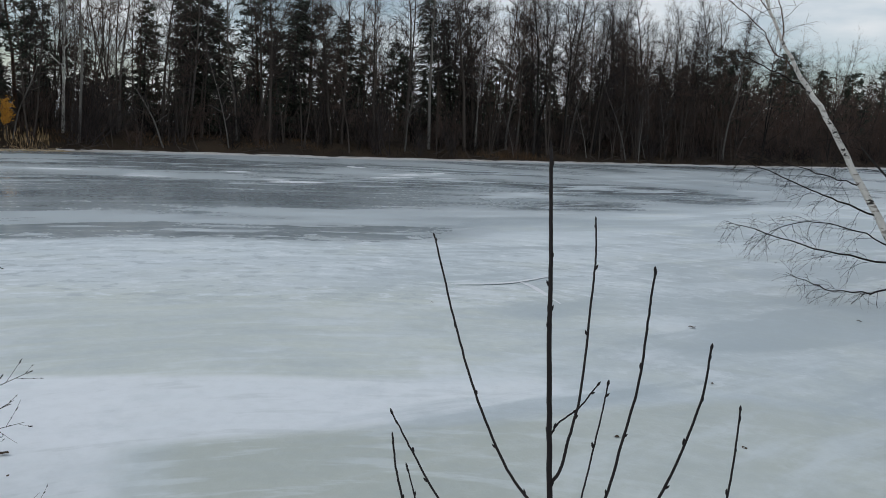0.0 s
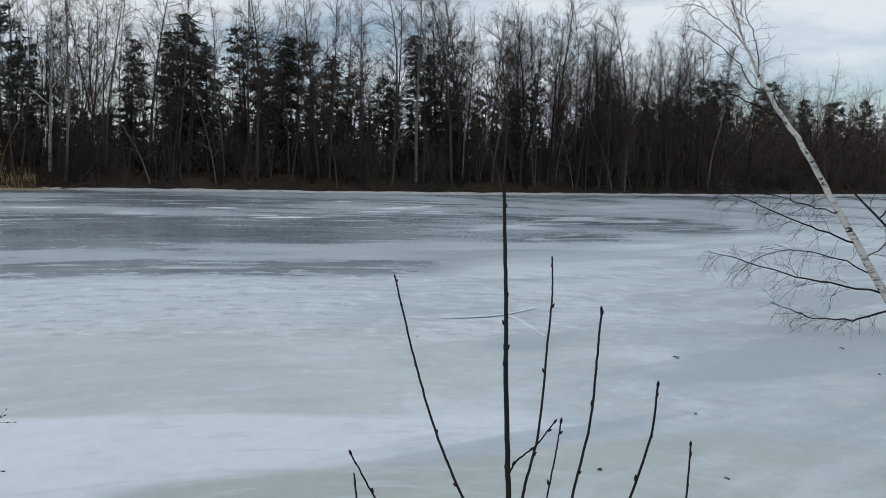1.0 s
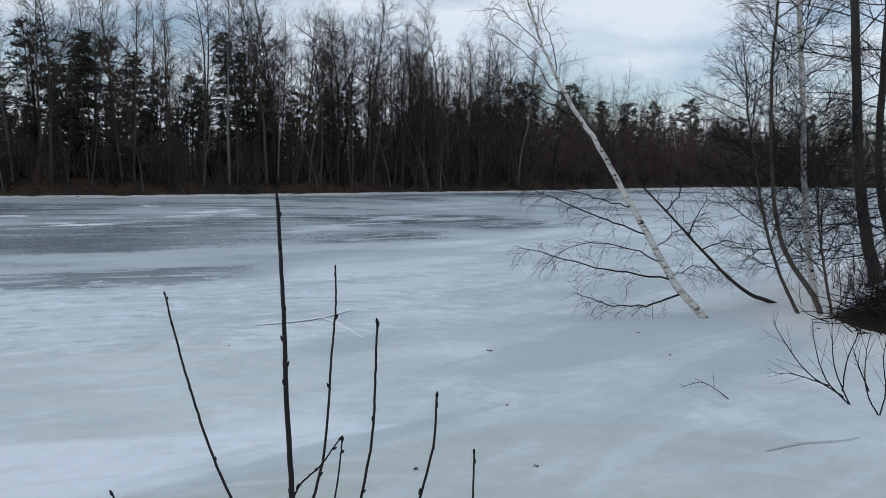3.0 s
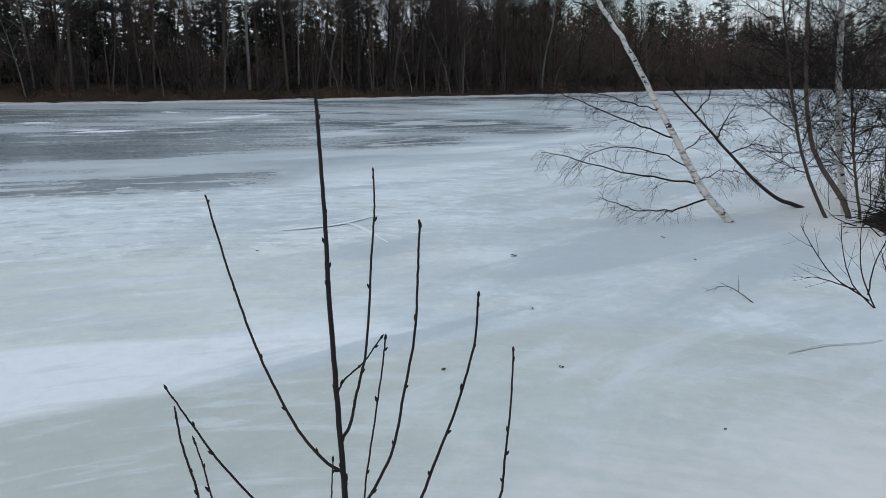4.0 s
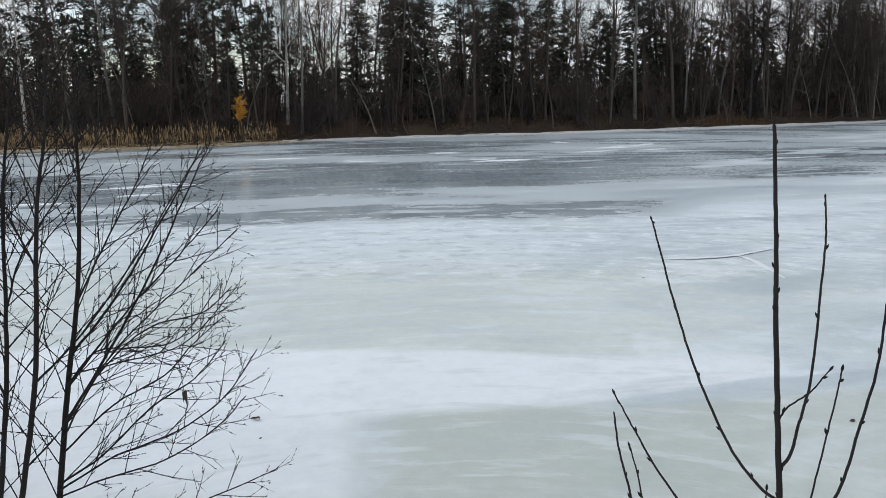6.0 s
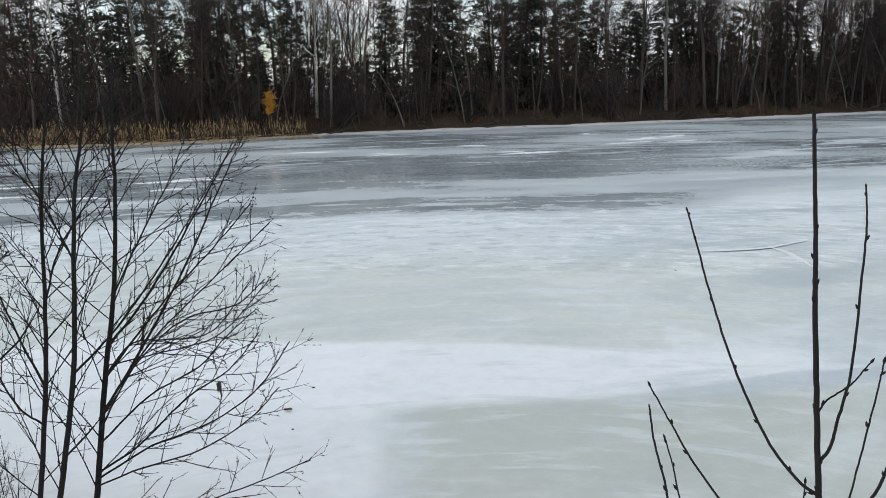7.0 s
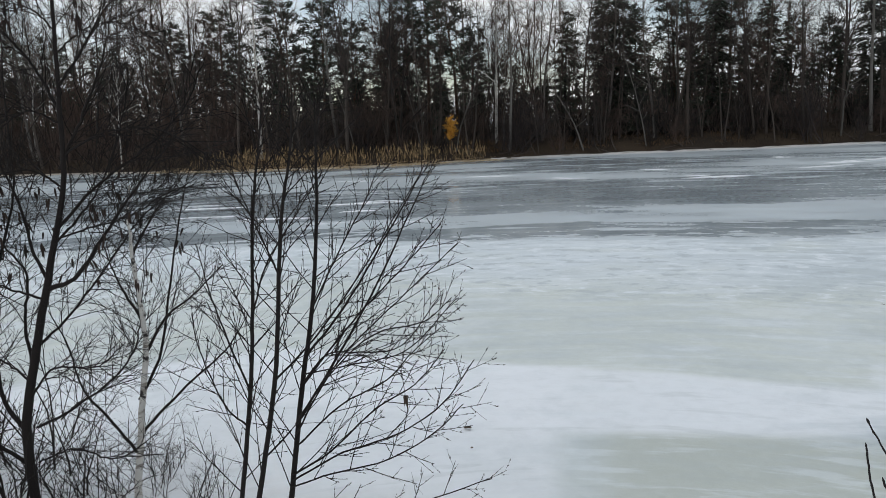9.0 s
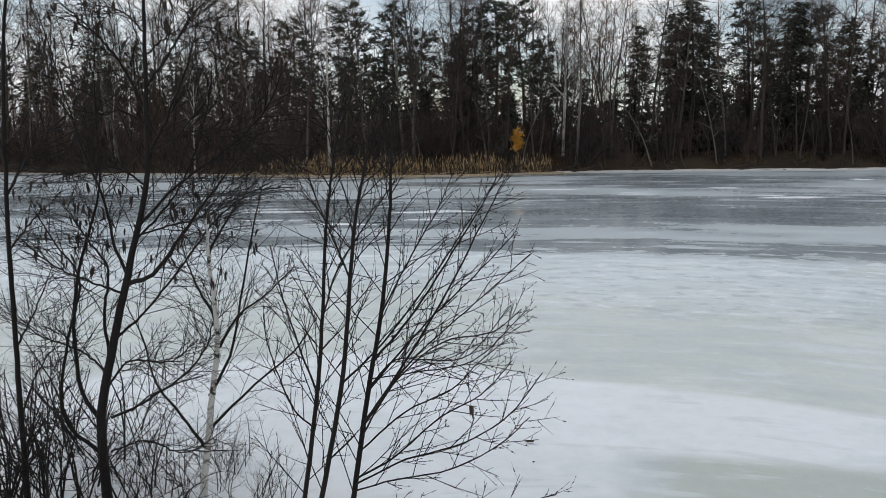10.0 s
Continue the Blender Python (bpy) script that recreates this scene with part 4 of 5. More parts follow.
# shelf of snow where the ice meets the far bank
r_rng = np.random.default_rng(89)
rim_v, rim_f = [], []
rim_s = np.arange(bank_at(31.3), bank_at(-34), 0.45)
for i, s in enumerate(rim_s):
    wide_ = 0.34 + 0.12 * math.sin(s * 0.8) + 0.10 * math.sin(s * 2.3 + 1) + r_rng.uniform(0, 0.25)
    top = 0.075 + 0.02 * math.sin(s * 1.3) + r_rng.uniform(-0.02, 0.025)
    for inland, z in ((0.35, 0.10), (0.12, top + 0.02), (-0.3 * wide_, top), (-wide_, 0.055), (-wide_ - 0.12, -0.03)):
        x, y = on_bank(s, inland)
        rim_v.append((x, y, z))
    if i:
        rim_f += [(5 * i - 5 + k_, 5 * i - 4 + k_, 5 * i + 1 + k_, 5 * i + k_) for k_ in range(4)]
tagged(link_mesh("snow_rim", rim_v, rim_f, OLD_SNOW), "low shelf of dirty snow along the far bank", "snow", kind="structure")

drift = []
d_rng = np.random.default_rng(84)
for _ in range(260):
    x, y = on_bank(d_rng.uniform(bank_at(60), bank_at(-27)), d_rng.uniform(-0.25, 1.6))
    d = unit(np.array([d_rng.normal(), d_rng.normal(0, 0.6), d_rng.normal(0.25, 0.3)]))
    ln = d_rng.uniform(0.5, 2.4)
    drift.append((shootline(d_rng, (x, y, max(0.0, height(x, y))), d, ln, 4, 0.12, -0.01), np.linspace(0.05, 0.012, 5) * d_rng.uniform(0.4, 1.0)))
tagged(stems("driftwood", drift, 5, ALDER_BARK, None), "fallen grey branches and sticks along the far bank", "driftwood", kind="stuff")

# ---- small patches of snow and dirt on the ice ----
def snow_patch(x, y, long, wide, turn, seed):
    r_ = np.random.default_rng(seed)
    n, rings = 22, 4
    verts, faces = [(0, 0, 0.022)], []
    wob = [max(0.3, 1 + 0.42 * r_.normal()) for _ in range(n)]
    for q in range(1, rings + 1):
        u = q / rings
        for i in range(n):
            a = 2 * math.pi * i / n
            k_ = u * (1 + (wob[i] - 1) * u)
            verts.append((0.5 * long * k_ * math.cos(a), 0.5 * wide * k_ * math.sin(a), 0.022 * (1 - u**3) - 0.006 * (q == rings)))
    for i in range(n):
        j = (i + 1) % n
        faces.append((0, 1 + i, 1 + j))
        for q in range(rings - 1):
            a, b = 1 + q * n, 1 + (q + 1) * n
            faces.append((a + i, b + i, b + j, a + j))
    ob = link_mesh("snow_patch", verts, faces, SNOW)
    ob.matrix_basis = spot(x, y, 0.006, turn)
    tagged(ob, "thin flat patch of snow lying on dark ice", "snow", "snow patches")


for i, (x, y, long, wide, turn) in enumerate(((-16.1, 19.1, 2.0, 0.55, 0.7), (-16.1, 15.0, 1.7, 0.35, 0.6), (-13.5, 14.8, 0.9, 0.22, 0.8), (-11.7, 15.6, 1.2, 0.26, 0.6), (-18.6, 14.6, 1.6, 0.3, 0.6), (-20.5, 16.5, 2.2, 0.4, 0.6), (-14.8, 17.2, 1.0, 0.2, 0.6),
        (-12.5, 34.2, 1.1, 0.8, 0.5), (-8.4, 30.3, 2.4, 1.2, 0.6), (-5.5, 38.6, 1.8, 1.4, 0.8), (-5.9, 35.7, 1.6, 1.0, 0.8), (-8.9, 42.8, 1.0, 0.8, 0.8), (-3.6, 37.2, 1.2, 0.7, 0.9), (-18.5, 30.0, 1.8, 0.5, 0.5), (-14.0, 29.0, 1.5, 0.4, 0.6), (-4.4, 40.6, 1.5, 0.9, 0.9), (-23.5, 27.0, 2.0, 0.5, 0.5))):
    snow_patch(x, y, long * 0.9, wide * 0.5, turn, 90 + i)
    snow_patch(x + 0.5 * long * math.sin(i * 2.1), y + 0.5 * wide + 0.4 * math.cos(i * 1.3), long * 0.45, wide * 0.25, turn, 190 + i)


def dead_leaf(x, y, size, turn, seed):
    r_ = np.random.default_rng(seed)
    verts, faces, n = [], [], 6
    for i in range(n + 1):
        u = i / n
        w = 0.32 * math.sin(math.pi * min(1, u * 0.97 + 0.03)) ** 0.7
        lift = 0.16 * (u - 0.5) ** 2 + 0.05 * math.sin(7 * u)
        for side_, up_ in ((-1, 0.12), (0, 0.0), (1, 0.10)):
            verts.append(((u - 0.5), side_ * w, lift + up_ * w * 2 + 0.02 * r_.random()))
    for i in range(n):
        for j in range(2):
            a = 3 * i + j
            faces.append((a, a + 1, a + 4, a + 3))
    v_ = np.array(verts)
    low = v_ - (0, 0, 0.035)
    m_ = len(v_)
    rim = [3 * i for i in range(n + 1)] + [3 * n + 1] + [3 * i + 2 for i in range(n, -1, -1)] + [1]
    faces += [tuple(q + m_ for q in reversed(fc)) for fc in list(faces)]
    faces += [(a, b, b + m_, a + m_) for a, b in zip(rim, rim[1:] + rim[:1])]
    ob = link_mesh("dead_leaf", np.vstack([v_, low]) * size, faces, DEAD_LEAF)
    ob.matrix_basis = spot(x, y, 0.035 * size + 0.012, turn)
    tagged(ob, "curled dark brown leaf lying on the ice", "leaf", "dead leaves on the ice")


for i, (x, y, size) in enumerate(((2.42, 10.11, 0.11), (2.05, 6.09, 0.07), (1.09, 6.10, 0.06), (4.83, 11.2, 0.09), (2.16, 7.74, 0.06), (-3.11, 4.81, 0.085), (4.73, 9.8, 0.07), (2.88, 4.87, 0.04), (3.62, 4.62, 0.05), (-2.87, 4.5, 0.035), (-0.9, 10.5, 0.05))):
    dead_leaf(x, y, 0.82 * size, i * 1.9, 120 + i)

# low ridges and cracks where water has frozen again
def ridge(points, wide, material, label):
    ln = smooth_line([(x_, y_, 0.0) for x_, y_ in points], 24, 0.004, np.random.default_rng(len(points) * 7))
    v_, f_ = tubes([(ln, wide * (0.25 + 0.75 * np.sin(np.linspace(0.15, 3.0, 25))))], 6)
    v_[:, 2] = 0.010 + 0.06 * v_[:, 2]
    tagged(link_mesh("ice_ridge", v_, f_, material, smooth=False), label, "ice", "ridges in the ice")


for pts in ([(-0.78, 11.9), (-0.28, 12.1), (0.18, 12.42), (0.74, 13.15)], [(0.2, 12.51), (0.46, 12.05), (0.82, 10.99)]):
    ridge(pts, 0.05, SNOW, "low pale ridge of refrozen slush on ice")
for pts in ([(4.12, 6.32), (4.53, 6.48), (5.0, 6.53), (5.41, 6.7)],):
    ridge(pts, 0.024, WET, "thin dark refrozen crack in the snowy ice")

# a thin branch lying on the snow
st_rng = np.random.default_rng(130)
fallen = empty("fallen_branch", (4.44, 8.17, 0.0), "thin bare branch lying on the snowy ice", "branch")
st_line = (smooth_line([(0.10, -0.34, 0.01), (0.07, -0.10, 0.05), (0.0, 0.12, 0.07), (-0.24, 0.09, 0.02)], 12), np.linspace(0.0055, 0.002, 13))
stems("stick", [st_line], 6, TWIG_DARK, fallen)
for b in offshoots(st_rng, st_line, 6, 0.35, (30, 60), 0.22, 3, 0.1, -0.05, 0.004):
    stems("twig", [b], 4, TWIG_DARK, fallen)


# ---- plants of the near bank ----
class Plant:
    """A thing whose stems are given in world metres; parts lie relative to its foot."""

    def __init__(self, name, foot, label, category, seed, group="", shift=(0, 0, 0)):
        self.foot = np.array(foot, float)
        self.root = empty(name, self.foot + np.array(shift), label, category, group)
        self.rng = np.random.default_rng(seed)

    def line(self, points, r0, r1, n=None, wob=0.0, power=1.0):
        n = n or 4 * (len(points) - 1)
        p = smooth_line(np.array(points, float) - self.foot, n, wob, self.rng)
        return p, r1 + (r0 - r1) * (1 - np.linspace(0, 1, n + 1)) ** power

    def add(self, name, line, sides, material, parent=None, label=""):
        return stems(name, [line], sides, material, parent or self.root, label)

    def spray(self, line, material, parent, count, length, angle, rise, radius, sub=4, sub_len=0.4, t0=0.15, wob=0.12, third=0, n=4, buds=0.0):
        """Side twigs and their own side twigs, as one fine part of a stem."""
        a = offshoots(self.rng, line, count, t0, angle, length, n, wob, rise, radius)
        lines, ends = list(a), []
        for q in a:
            b = offshoots(self.rng, q, sub, 0.2, (25, 55), length * sub_len, 3, wob, rise, radius * 0.7, shrink=0.4)
            lines += b
            if third:
                for w in b:
                    ends += offshoots(self.rng, w, third, 0.25, (25, 55), length * sub_len * 0.5, 1, wob, rise, radius * 0.6, shrink=0.3)
        knots = []
        for pts, rad in (lines + ends) if buds else ():
            d = pts[-1] - pts[0]
            for i in range(1 + int(np.linalg.norm(d) / buds)):
                u = self.rng.uniform(0.1, 0.999) * (len(pts) - 1)
                p = pts[int(u)] + (pts[int(u) + 1] - pts[int(u)]) * (u - int(u))
                g = unit(unit(d) + self.rng.normal(0, 0.35, 3))
                knots.append((np.array([p, p + g * 0.013]), np.array([0.0036, 0.0012])))
        crown("twig_spray", lines, ends + knots, material, parent)
        return lines + ends


# the sapling in front of the eye, with its buds


def bud_data():
    v_, f_ = [], []
    for i, (z, r) in enumerate(((0, 0.35), (0.3, 0.55), (0.65, 0.42), (1.0, 0.04))):
        for j in range(6):
            v_.append((r * 0.4 * math.cos(j * math.pi / 3), r * 0.4 * math.sin(j * math.pi / 3), z))
    for i in range(3):
        for j in range(6):
            k_ = (j + 1) % 6
            f_.append((6 * i + j, 6 * i + k_, 6 * i + 6 + k_, 6 * i + 6 + j))
    f_.append(tuple(range(18, 24)))
    me = bpy.data.meshes.new("bud")
    me.from_pydata(v_, [], f_)
    me.polygons.foreach_set("use_smooth", [True] * len(me.polygons))
    me.materials.append(SHOOT_BARK)
    return me


bud_mesh = bud_data()
sapling = Plant("sapling", (0.36, 1.80, height(0.36, 1.80) - 0.03), "leafless dark sapling with upright shoots and swelling buds", "sapling", 140, shift=(0.009, -0.045, 0.002))


stem_axis = []


def shoot(name, points, r0, r1):
    if name == "main_stem":
        points = [(0.36, 1.80, sapling.foot[2]), (0.365, 1.80, 0.9)] + points
        r0, r1 = 0.0078, 0.0036
        stem_axis.extend(points)
    elif points[0][2] > 1.2:
        zs, ax = [q[2] for q in stem_axis], np.array(stem_axis)
        p0 = np.array(points[0])
        y0 = np.interp(p0[2], zs, ax[:, 1])
        low = p0[2] - 0.035
        points = [(np.interp(low, zs, ax[:, 0]), np.interp(low, zs, ax[:, 1]), low), (p0[0] * y0 / p0[1], y0, 1.58 + (p0[2] - 1.58) * y0 / p0[1])] + points[1:]
    ln = sapling.line(points, r0 * 1.25, r1 * 1.2, 8 * (len(points) - 1), 0.0004)
    part_ = sapling.add(name, ln, 8, SHOOT_BARK)
    pts, rad = ln
    total = np.linalg.norm(np.diff(pts, axis=0), axis=1).sum()
    count = max(3, int(total / 0.10))
    for i in range(count + 1):
        u = 1.0 if i == count else (i + 0.7 + sapling.rng.uniform(-0.2, 0.2)) / count
        f_ = min(u, 1.0) * (len(pts) - 1.001)
        a = int(f_)
        p = pts[a] + (pts[a + 1] - pts[a]) * (f_ - a)
        tan = unit(pts[a + 1] - pts[a])
        side_ = unit(np.cross(tan, (math.cos(i * 2.6), math.sin(i * 2.6), 0.2)))
        d = tan if i == count else unit(tan + 0.45 * side_)
        if i < count and p[2] + sapling.foot[2] < 1.0:
            continue
        ob = new("bud", bud_mesh)
        ob.parent = part_
        q = Vector(d).to_track_quat("Z", "Y").to_matrix().to_4x4()
        ob.matrix_basis = Matrix.Translation(Vector(p + side_ * rad[a] * (0.6 if i < count else 0))) @ q @ Matrix.Scale(sapling.rng.uniform(0.012, 0.017), 4)


shoot('main_stem', [(0.386, 1.801, 1.132), (0.383, 1.818, 1.323), (0.376, 1.835, 1.439), (0.362, 1.852, 1.640), (0.349, 1.869, 1.835), (0.344, 1.886, 1.956), (0.337, 1.903, 2.089), (0.324, 1.919, 2.285)], 0.0055, 0.0026)
shoot('shoot', [(0.375, 1.801, 1.415), (0.333, 1.850, 1.439), (0.260, 1.898, 1.514), (0.177, 1.946, 1.673), (0.117, 1.994, 1.826), (0.068, 2.043, 1.971), (0.042, 2.093, 2.034)], 0.0036, 0.0018)
shoot('shoot', [(0.385, 1.801, 1.531), (0.408, 1.861, 1.592), (0.435, 1.922, 1.703), (0.448, 1.982, 1.906), (0.457, 2.043, 2.010), (0.455, 2.103, 2.101)], 0.0034, 0.0018)
shoot('shoot', [(0.373, 1.801, 1.642), (0.427, 1.832, 1.692), (0.467, 1.863, 1.738)], 0.002, 0.0013)
shoot('shoot', [(0.415, 1.802, 1.282), (0.426, 1.782, 1.345), (0.431, 1.762, 1.434), (0.450, 1.742, 1.580), (0.466, 1.723, 1.706), (0.473, 1.703, 1.790)], 0.0022, 0.0014)
shoot('shoot', [(0.384, 1.801, 1.298), (0.421, 1.772, 1.354), (0.487, 1.743, 1.502), (0.513, 1.714, 1.656), (0.535, 1.684, 1.813), (0.538, 1.654, 1.960), (0.538, 1.624, 2.055)], 0.0034, 0.0018)
shoot('shoot', [(0.388, 1.801, 1.148), (0.459, 1.769, 1.218), (0.546, 1.738, 1.372), (0.587, 1.706, 1.509), (0.623, 1.673, 1.635), (0.655, 1.641, 1.792), (0.657, 1.607, 1.910)], 0.0034, 0.0018)
shoot('shoot', [(0.398, 1.801, 1.132), (0.656, 1.787, 1.178), (0.741, 1.769, 1.357), (0.751, 1.750, 1.488), (0.756, 1.730, 1.625), (0.753, 1.710, 1.755)], 0.003, 0.0016)
shoot('shoot', [(0.380, 1.801, 1.148), (0.321, 1.789, 1.202), (0.208, 1.777, 1.344), (0.106, 1.764, 1.486), (0.051, 1.753, 1.585), (0.005, 1.742, 1.672)], 0.003, 0.0015)
shoot('shoot', [(0.377, 1.801, 1.132), (0.134, 1.815, 1.134), (0.053, 1.833, 1.309), (0.028, 1.852, 1.394), (0.000, 1.872, 1.477), (-0.016, 1.891, 1.559)], 0.003, 0.002)
shoot('shoot', [(0.377, 1.801, 1.132), (0.162, 1.820, 1.122), (0.082, 1.844, 1.303), (0.048, 1.868, 1.418), (0.024, 1.892, 1.480)], 0.0024, 0.0014)
shoot('shoot', [(0.383, 1.801, 1.148), (0.348, 1.825, 1.227), (0.346, 1.850, 1.304), (0.348, 1.875, 1.340), (0.351, 1.900, 1.410)], 0.002, 0.0014)


# leaning white birch over the ice
trunk_line = [(6.482, 12.356, -0.138), (6.410, 12.366, -0.000), (5.923, 12.431, 0.545), (5.476, 12.491, 1.270), (4.984, 12.557, 2.076), (4.595, 12.609, 2.739), (4.215, 12.660, 3.263), (3.929, 12.698, 3.741), (3.689, 12.730, 4.216), (3.542, 12.750, 4.603), (3.394, 12.770, 5.031), (3.204, 12.795, 5.454)]
leaning = Plant("leaning_birch", (trunk_line[1][0], trunk_line[1][1], 0.0), "young white birch leaning far out over the ice", "tree", 150, shift=(-0.04, -0.015, 0.03))
b_trunk = leaning.line(trunk_line, 0.074, 0.006, 40, 0.007, 1.25)
leaning.add("trunk", b_trunk, 10, BIRCH_BARK)
leaning.spray((b_trunk[0][26:], b_trunk[1][26:]), TWIG_RED, leaning.root, 20, 0.8, (18, 40), -0.06, 0.0040, 5, 0.45, third=2, wob=0.07)


def limb_line(points, r0):
    ln = leaning.line(points, r0 * 1.0, 0.0035, 16, 0.012)
    lb = leaning.add("limb", ln, 6, TWIG_DARK if r0 > 0.0115 else TWIG_RED)
    low = points[0][2] < 2.0
    leaning.spray(ln, TWIG_DARK, lb, 20 if low else 14, 0.60, (22, 80), -0.16 if low else -0.06, 0.0038, 4, 0.50, 0.10, 0.20, 2)


limb_line([(6.024, 12.418, 0.362), (5.366, 12.304, 0.195), (4.669, 12.195, 0.257), (4.117, 12.068, 0.456)], 0.017)
limb_line([(5.875, 12.438, 0.590), (5.071, 12.344, 0.717), (4.378, 12.235, 0.852), (3.616, 12.135, 1.050), (3.181, 11.991, 1.130)], 0.018)
limb_line([(5.697, 12.462, 0.863), (5.269, 12.670, 1.065), (4.765, 12.889, 1.129), (4.257, 13.108, 1.005), (3.936, 13.303, 0.595)], 0.013)
limb_line([(5.455, 12.494, 1.315), (4.896, 12.493, 1.507), (4.418, 12.481, 1.662), (3.675, 12.505, 1.959), (3.345, 12.474, 2.086)], 0.016)
limb_line([(5.181, 12.531, 1.736), (4.688, 12.765, 1.879), (4.183, 13.000, 1.997), (3.573, 13.250, 2.097)], 0.012)
limb_line([(5.082, 12.544, 1.915), (4.961, 12.610, 2.345), (4.939, 12.664, 2.795)], 0.01)
limb_line([(5.576, 12.478, 1.089), (6.092, 12.610, 1.453), (6.541, 12.752, 1.590)], 0.01)
limb_line([(5.827, 12.444, 0.635), (6.383, 12.521, 0.815), (7.018, 12.587, 0.624)], 0.01)
limb_line([(4.356, 12.641, 3.089), (3.866, 12.572, 3.307), (3.432, 12.496, 3.486), (2.880, 12.435, 3.632)], 0.012)
limb_line([(4.120, 12.673, 3.393), (3.812, 12.764, 3.654), (3.589, 12.845, 4.007), (3.187, 12.949, 4.355), (2.878, 13.041, 4.531)], 0.011)
limb_line([(3.929, 12.698, 3.741), (3.840, 12.609, 4.163), (3.620, 12.538, 4.657), (3.661, 12.431, 5.146)], 0.01)
limb_line([(3.689, 12.730, 4.216), (3.300, 12.883, 4.613), (2.958, 13.030, 4.841), (2.799, 13.152, 4.811)], 0.008)

# a dark stem leaning beside it
lean_line = [(8.498, 13.772, -0.038), (8.307, 13.696, 0.027), (7.815, 13.661, 0.217), (7.234, 13.638, 0.678), (6.553, 13.628, 1.328), (5.887, 13.617, 1.963), (5.519, 13.565, 2.319)]
dark_lean = Plant("leaning_alder", (lean_line[1][0], lean_line[1][1], 0.0), "dark bare alder stem leaning low over the ice", "tree", 160, shift=(-0.045, -0.01, 0.025))
d_trunk = dark_lean.line(lean_line, 0.044, 0.012, 26, 0.004)
dark_lean.add("trunk", d_trunk, 8, DARK_BARK)
dark_lean.spray((d_trunk[0][14:], d_trunk[1][14:]), TWIG_DARK, dark_lean.root, 8, 0.6, (30, 60), 0.03, 0.006, 3)


def lean_limb(points):
    ln = dark_lean.line(points, 0.014, 0.004, 10, 0.01)
    dark_lean.spray(ln, TWIG_DARK, dark_lean.add("limb", ln, 6, DARK_BARK), 8, 0.45, (30, 60), -0.05, 0.005, 3)


lean_limb([(7.102, 13.959, 0.947), (7.623, 14.040, 1.102), (8.284, 14.103, 0.861)])
lean_limb([(6.832, 13.995, 1.199), (7.008, 14.072, 1.557), (7.239, 14.142, 1.868)])
lean_limb([(6.400, 14.052, 1.630), (6.593, 13.926, 1.966), (6.478, 13.840, 2.369)])

# the upright birch on the point
rb_line = [(8.806, 12.988, -0.168), (8.733, 12.998, 0.030), (8.518, 13.027, 0.967), (8.365, 13.048, 2.135), (8.266, 13.061, 3.378), (8.124, 13.080, 4.690), (8.007, 13.095, 5.794), (7.842, 13.118, 7.058), (7.687, 13.138, 8.208)]
upright = Plant("birch_tree", (rb_line[1][0], rb_line[1][1], 0.0), "slender upright birch with white bark on the snowy point", "tree", 170, "white birches", (0.03, 0.0, 0.0))
r_trunk = upright.line(rb_line, 0.068, 0.03, 40, 0.004)
upright.add("trunk", r_trunk, 10, BIRCH_BARK)
for b in offshoots(upright.rng, r_trunk, 42, 0.34, (35, 70), 1.4, 5, 0.08, 0.03, 0.010, shrink=0.3):
    lb = upright.add("limb", b, 5, TWIG_DARK)
    upright.spray(b, TWIG_DARK, lb, 10, 0.6, (25, 55), -0.03, 0.0054, 5, 0.45, third=3)

grey_n = [0]


def grey_stem(points, r0):
    grey_n[0] += 1
    pl = Plant("alder_tree", (points[1][0], points[1][1], 0.0), "thin grey alder with bare spreading twigs", "tree", 180 + grey_n[0], "alders on the point", (0.01, 0.0, 0.0))
    ln = pl.line(points, r0, 0.012, 34, 0.004)
    pl.add("trunk", ln, 8, ALDER_BARK)
    for b in offshoots(pl.rng, ln, 32, 0.34, (35, 75), 1.35, 5, 0.08, 0.03, 0.009, shrink=0.35):
        lb = pl.add("limb", b, 5, TWIG_DARK)
        pl.spray(b, TWIG_DARK, lb, 10, 0.58, (25, 60), 0.0, 0.0050, 5, 0.45, third=3)


grey_stem([(8.197, 12.591, -0.042), (8.192, 12.659, 0.023), (7.867, 12.770, 0.700), (7.608, 12.872, 1.552), (7.437, 12.962, 2.497), (7.292, 13.049, 3.345), (7.238, 13.123, 4.098)], .035)
grey_stem([(8.555, 12.543, -0.032), (8.422, 12.624, 0.340), (8.007, 12.743, 0.946), (7.783, 12.836, 1.653), (7.650, 12.916, 2.974), (7.631, 12.982, 4.284), (7.694, 13.037, 5.216), (7.734, 13.094, 6.324), (7.744, 13.156, 7.332)], .05)
grey_stem([(8.745, 12.518, -0.047), (8.715, 12.648, 0.337), (8.585, 12.791, 1.285), (8.497, 12.929, 2.429), (8.461, 13.060, 3.385)], .028)

dark_n = [0]


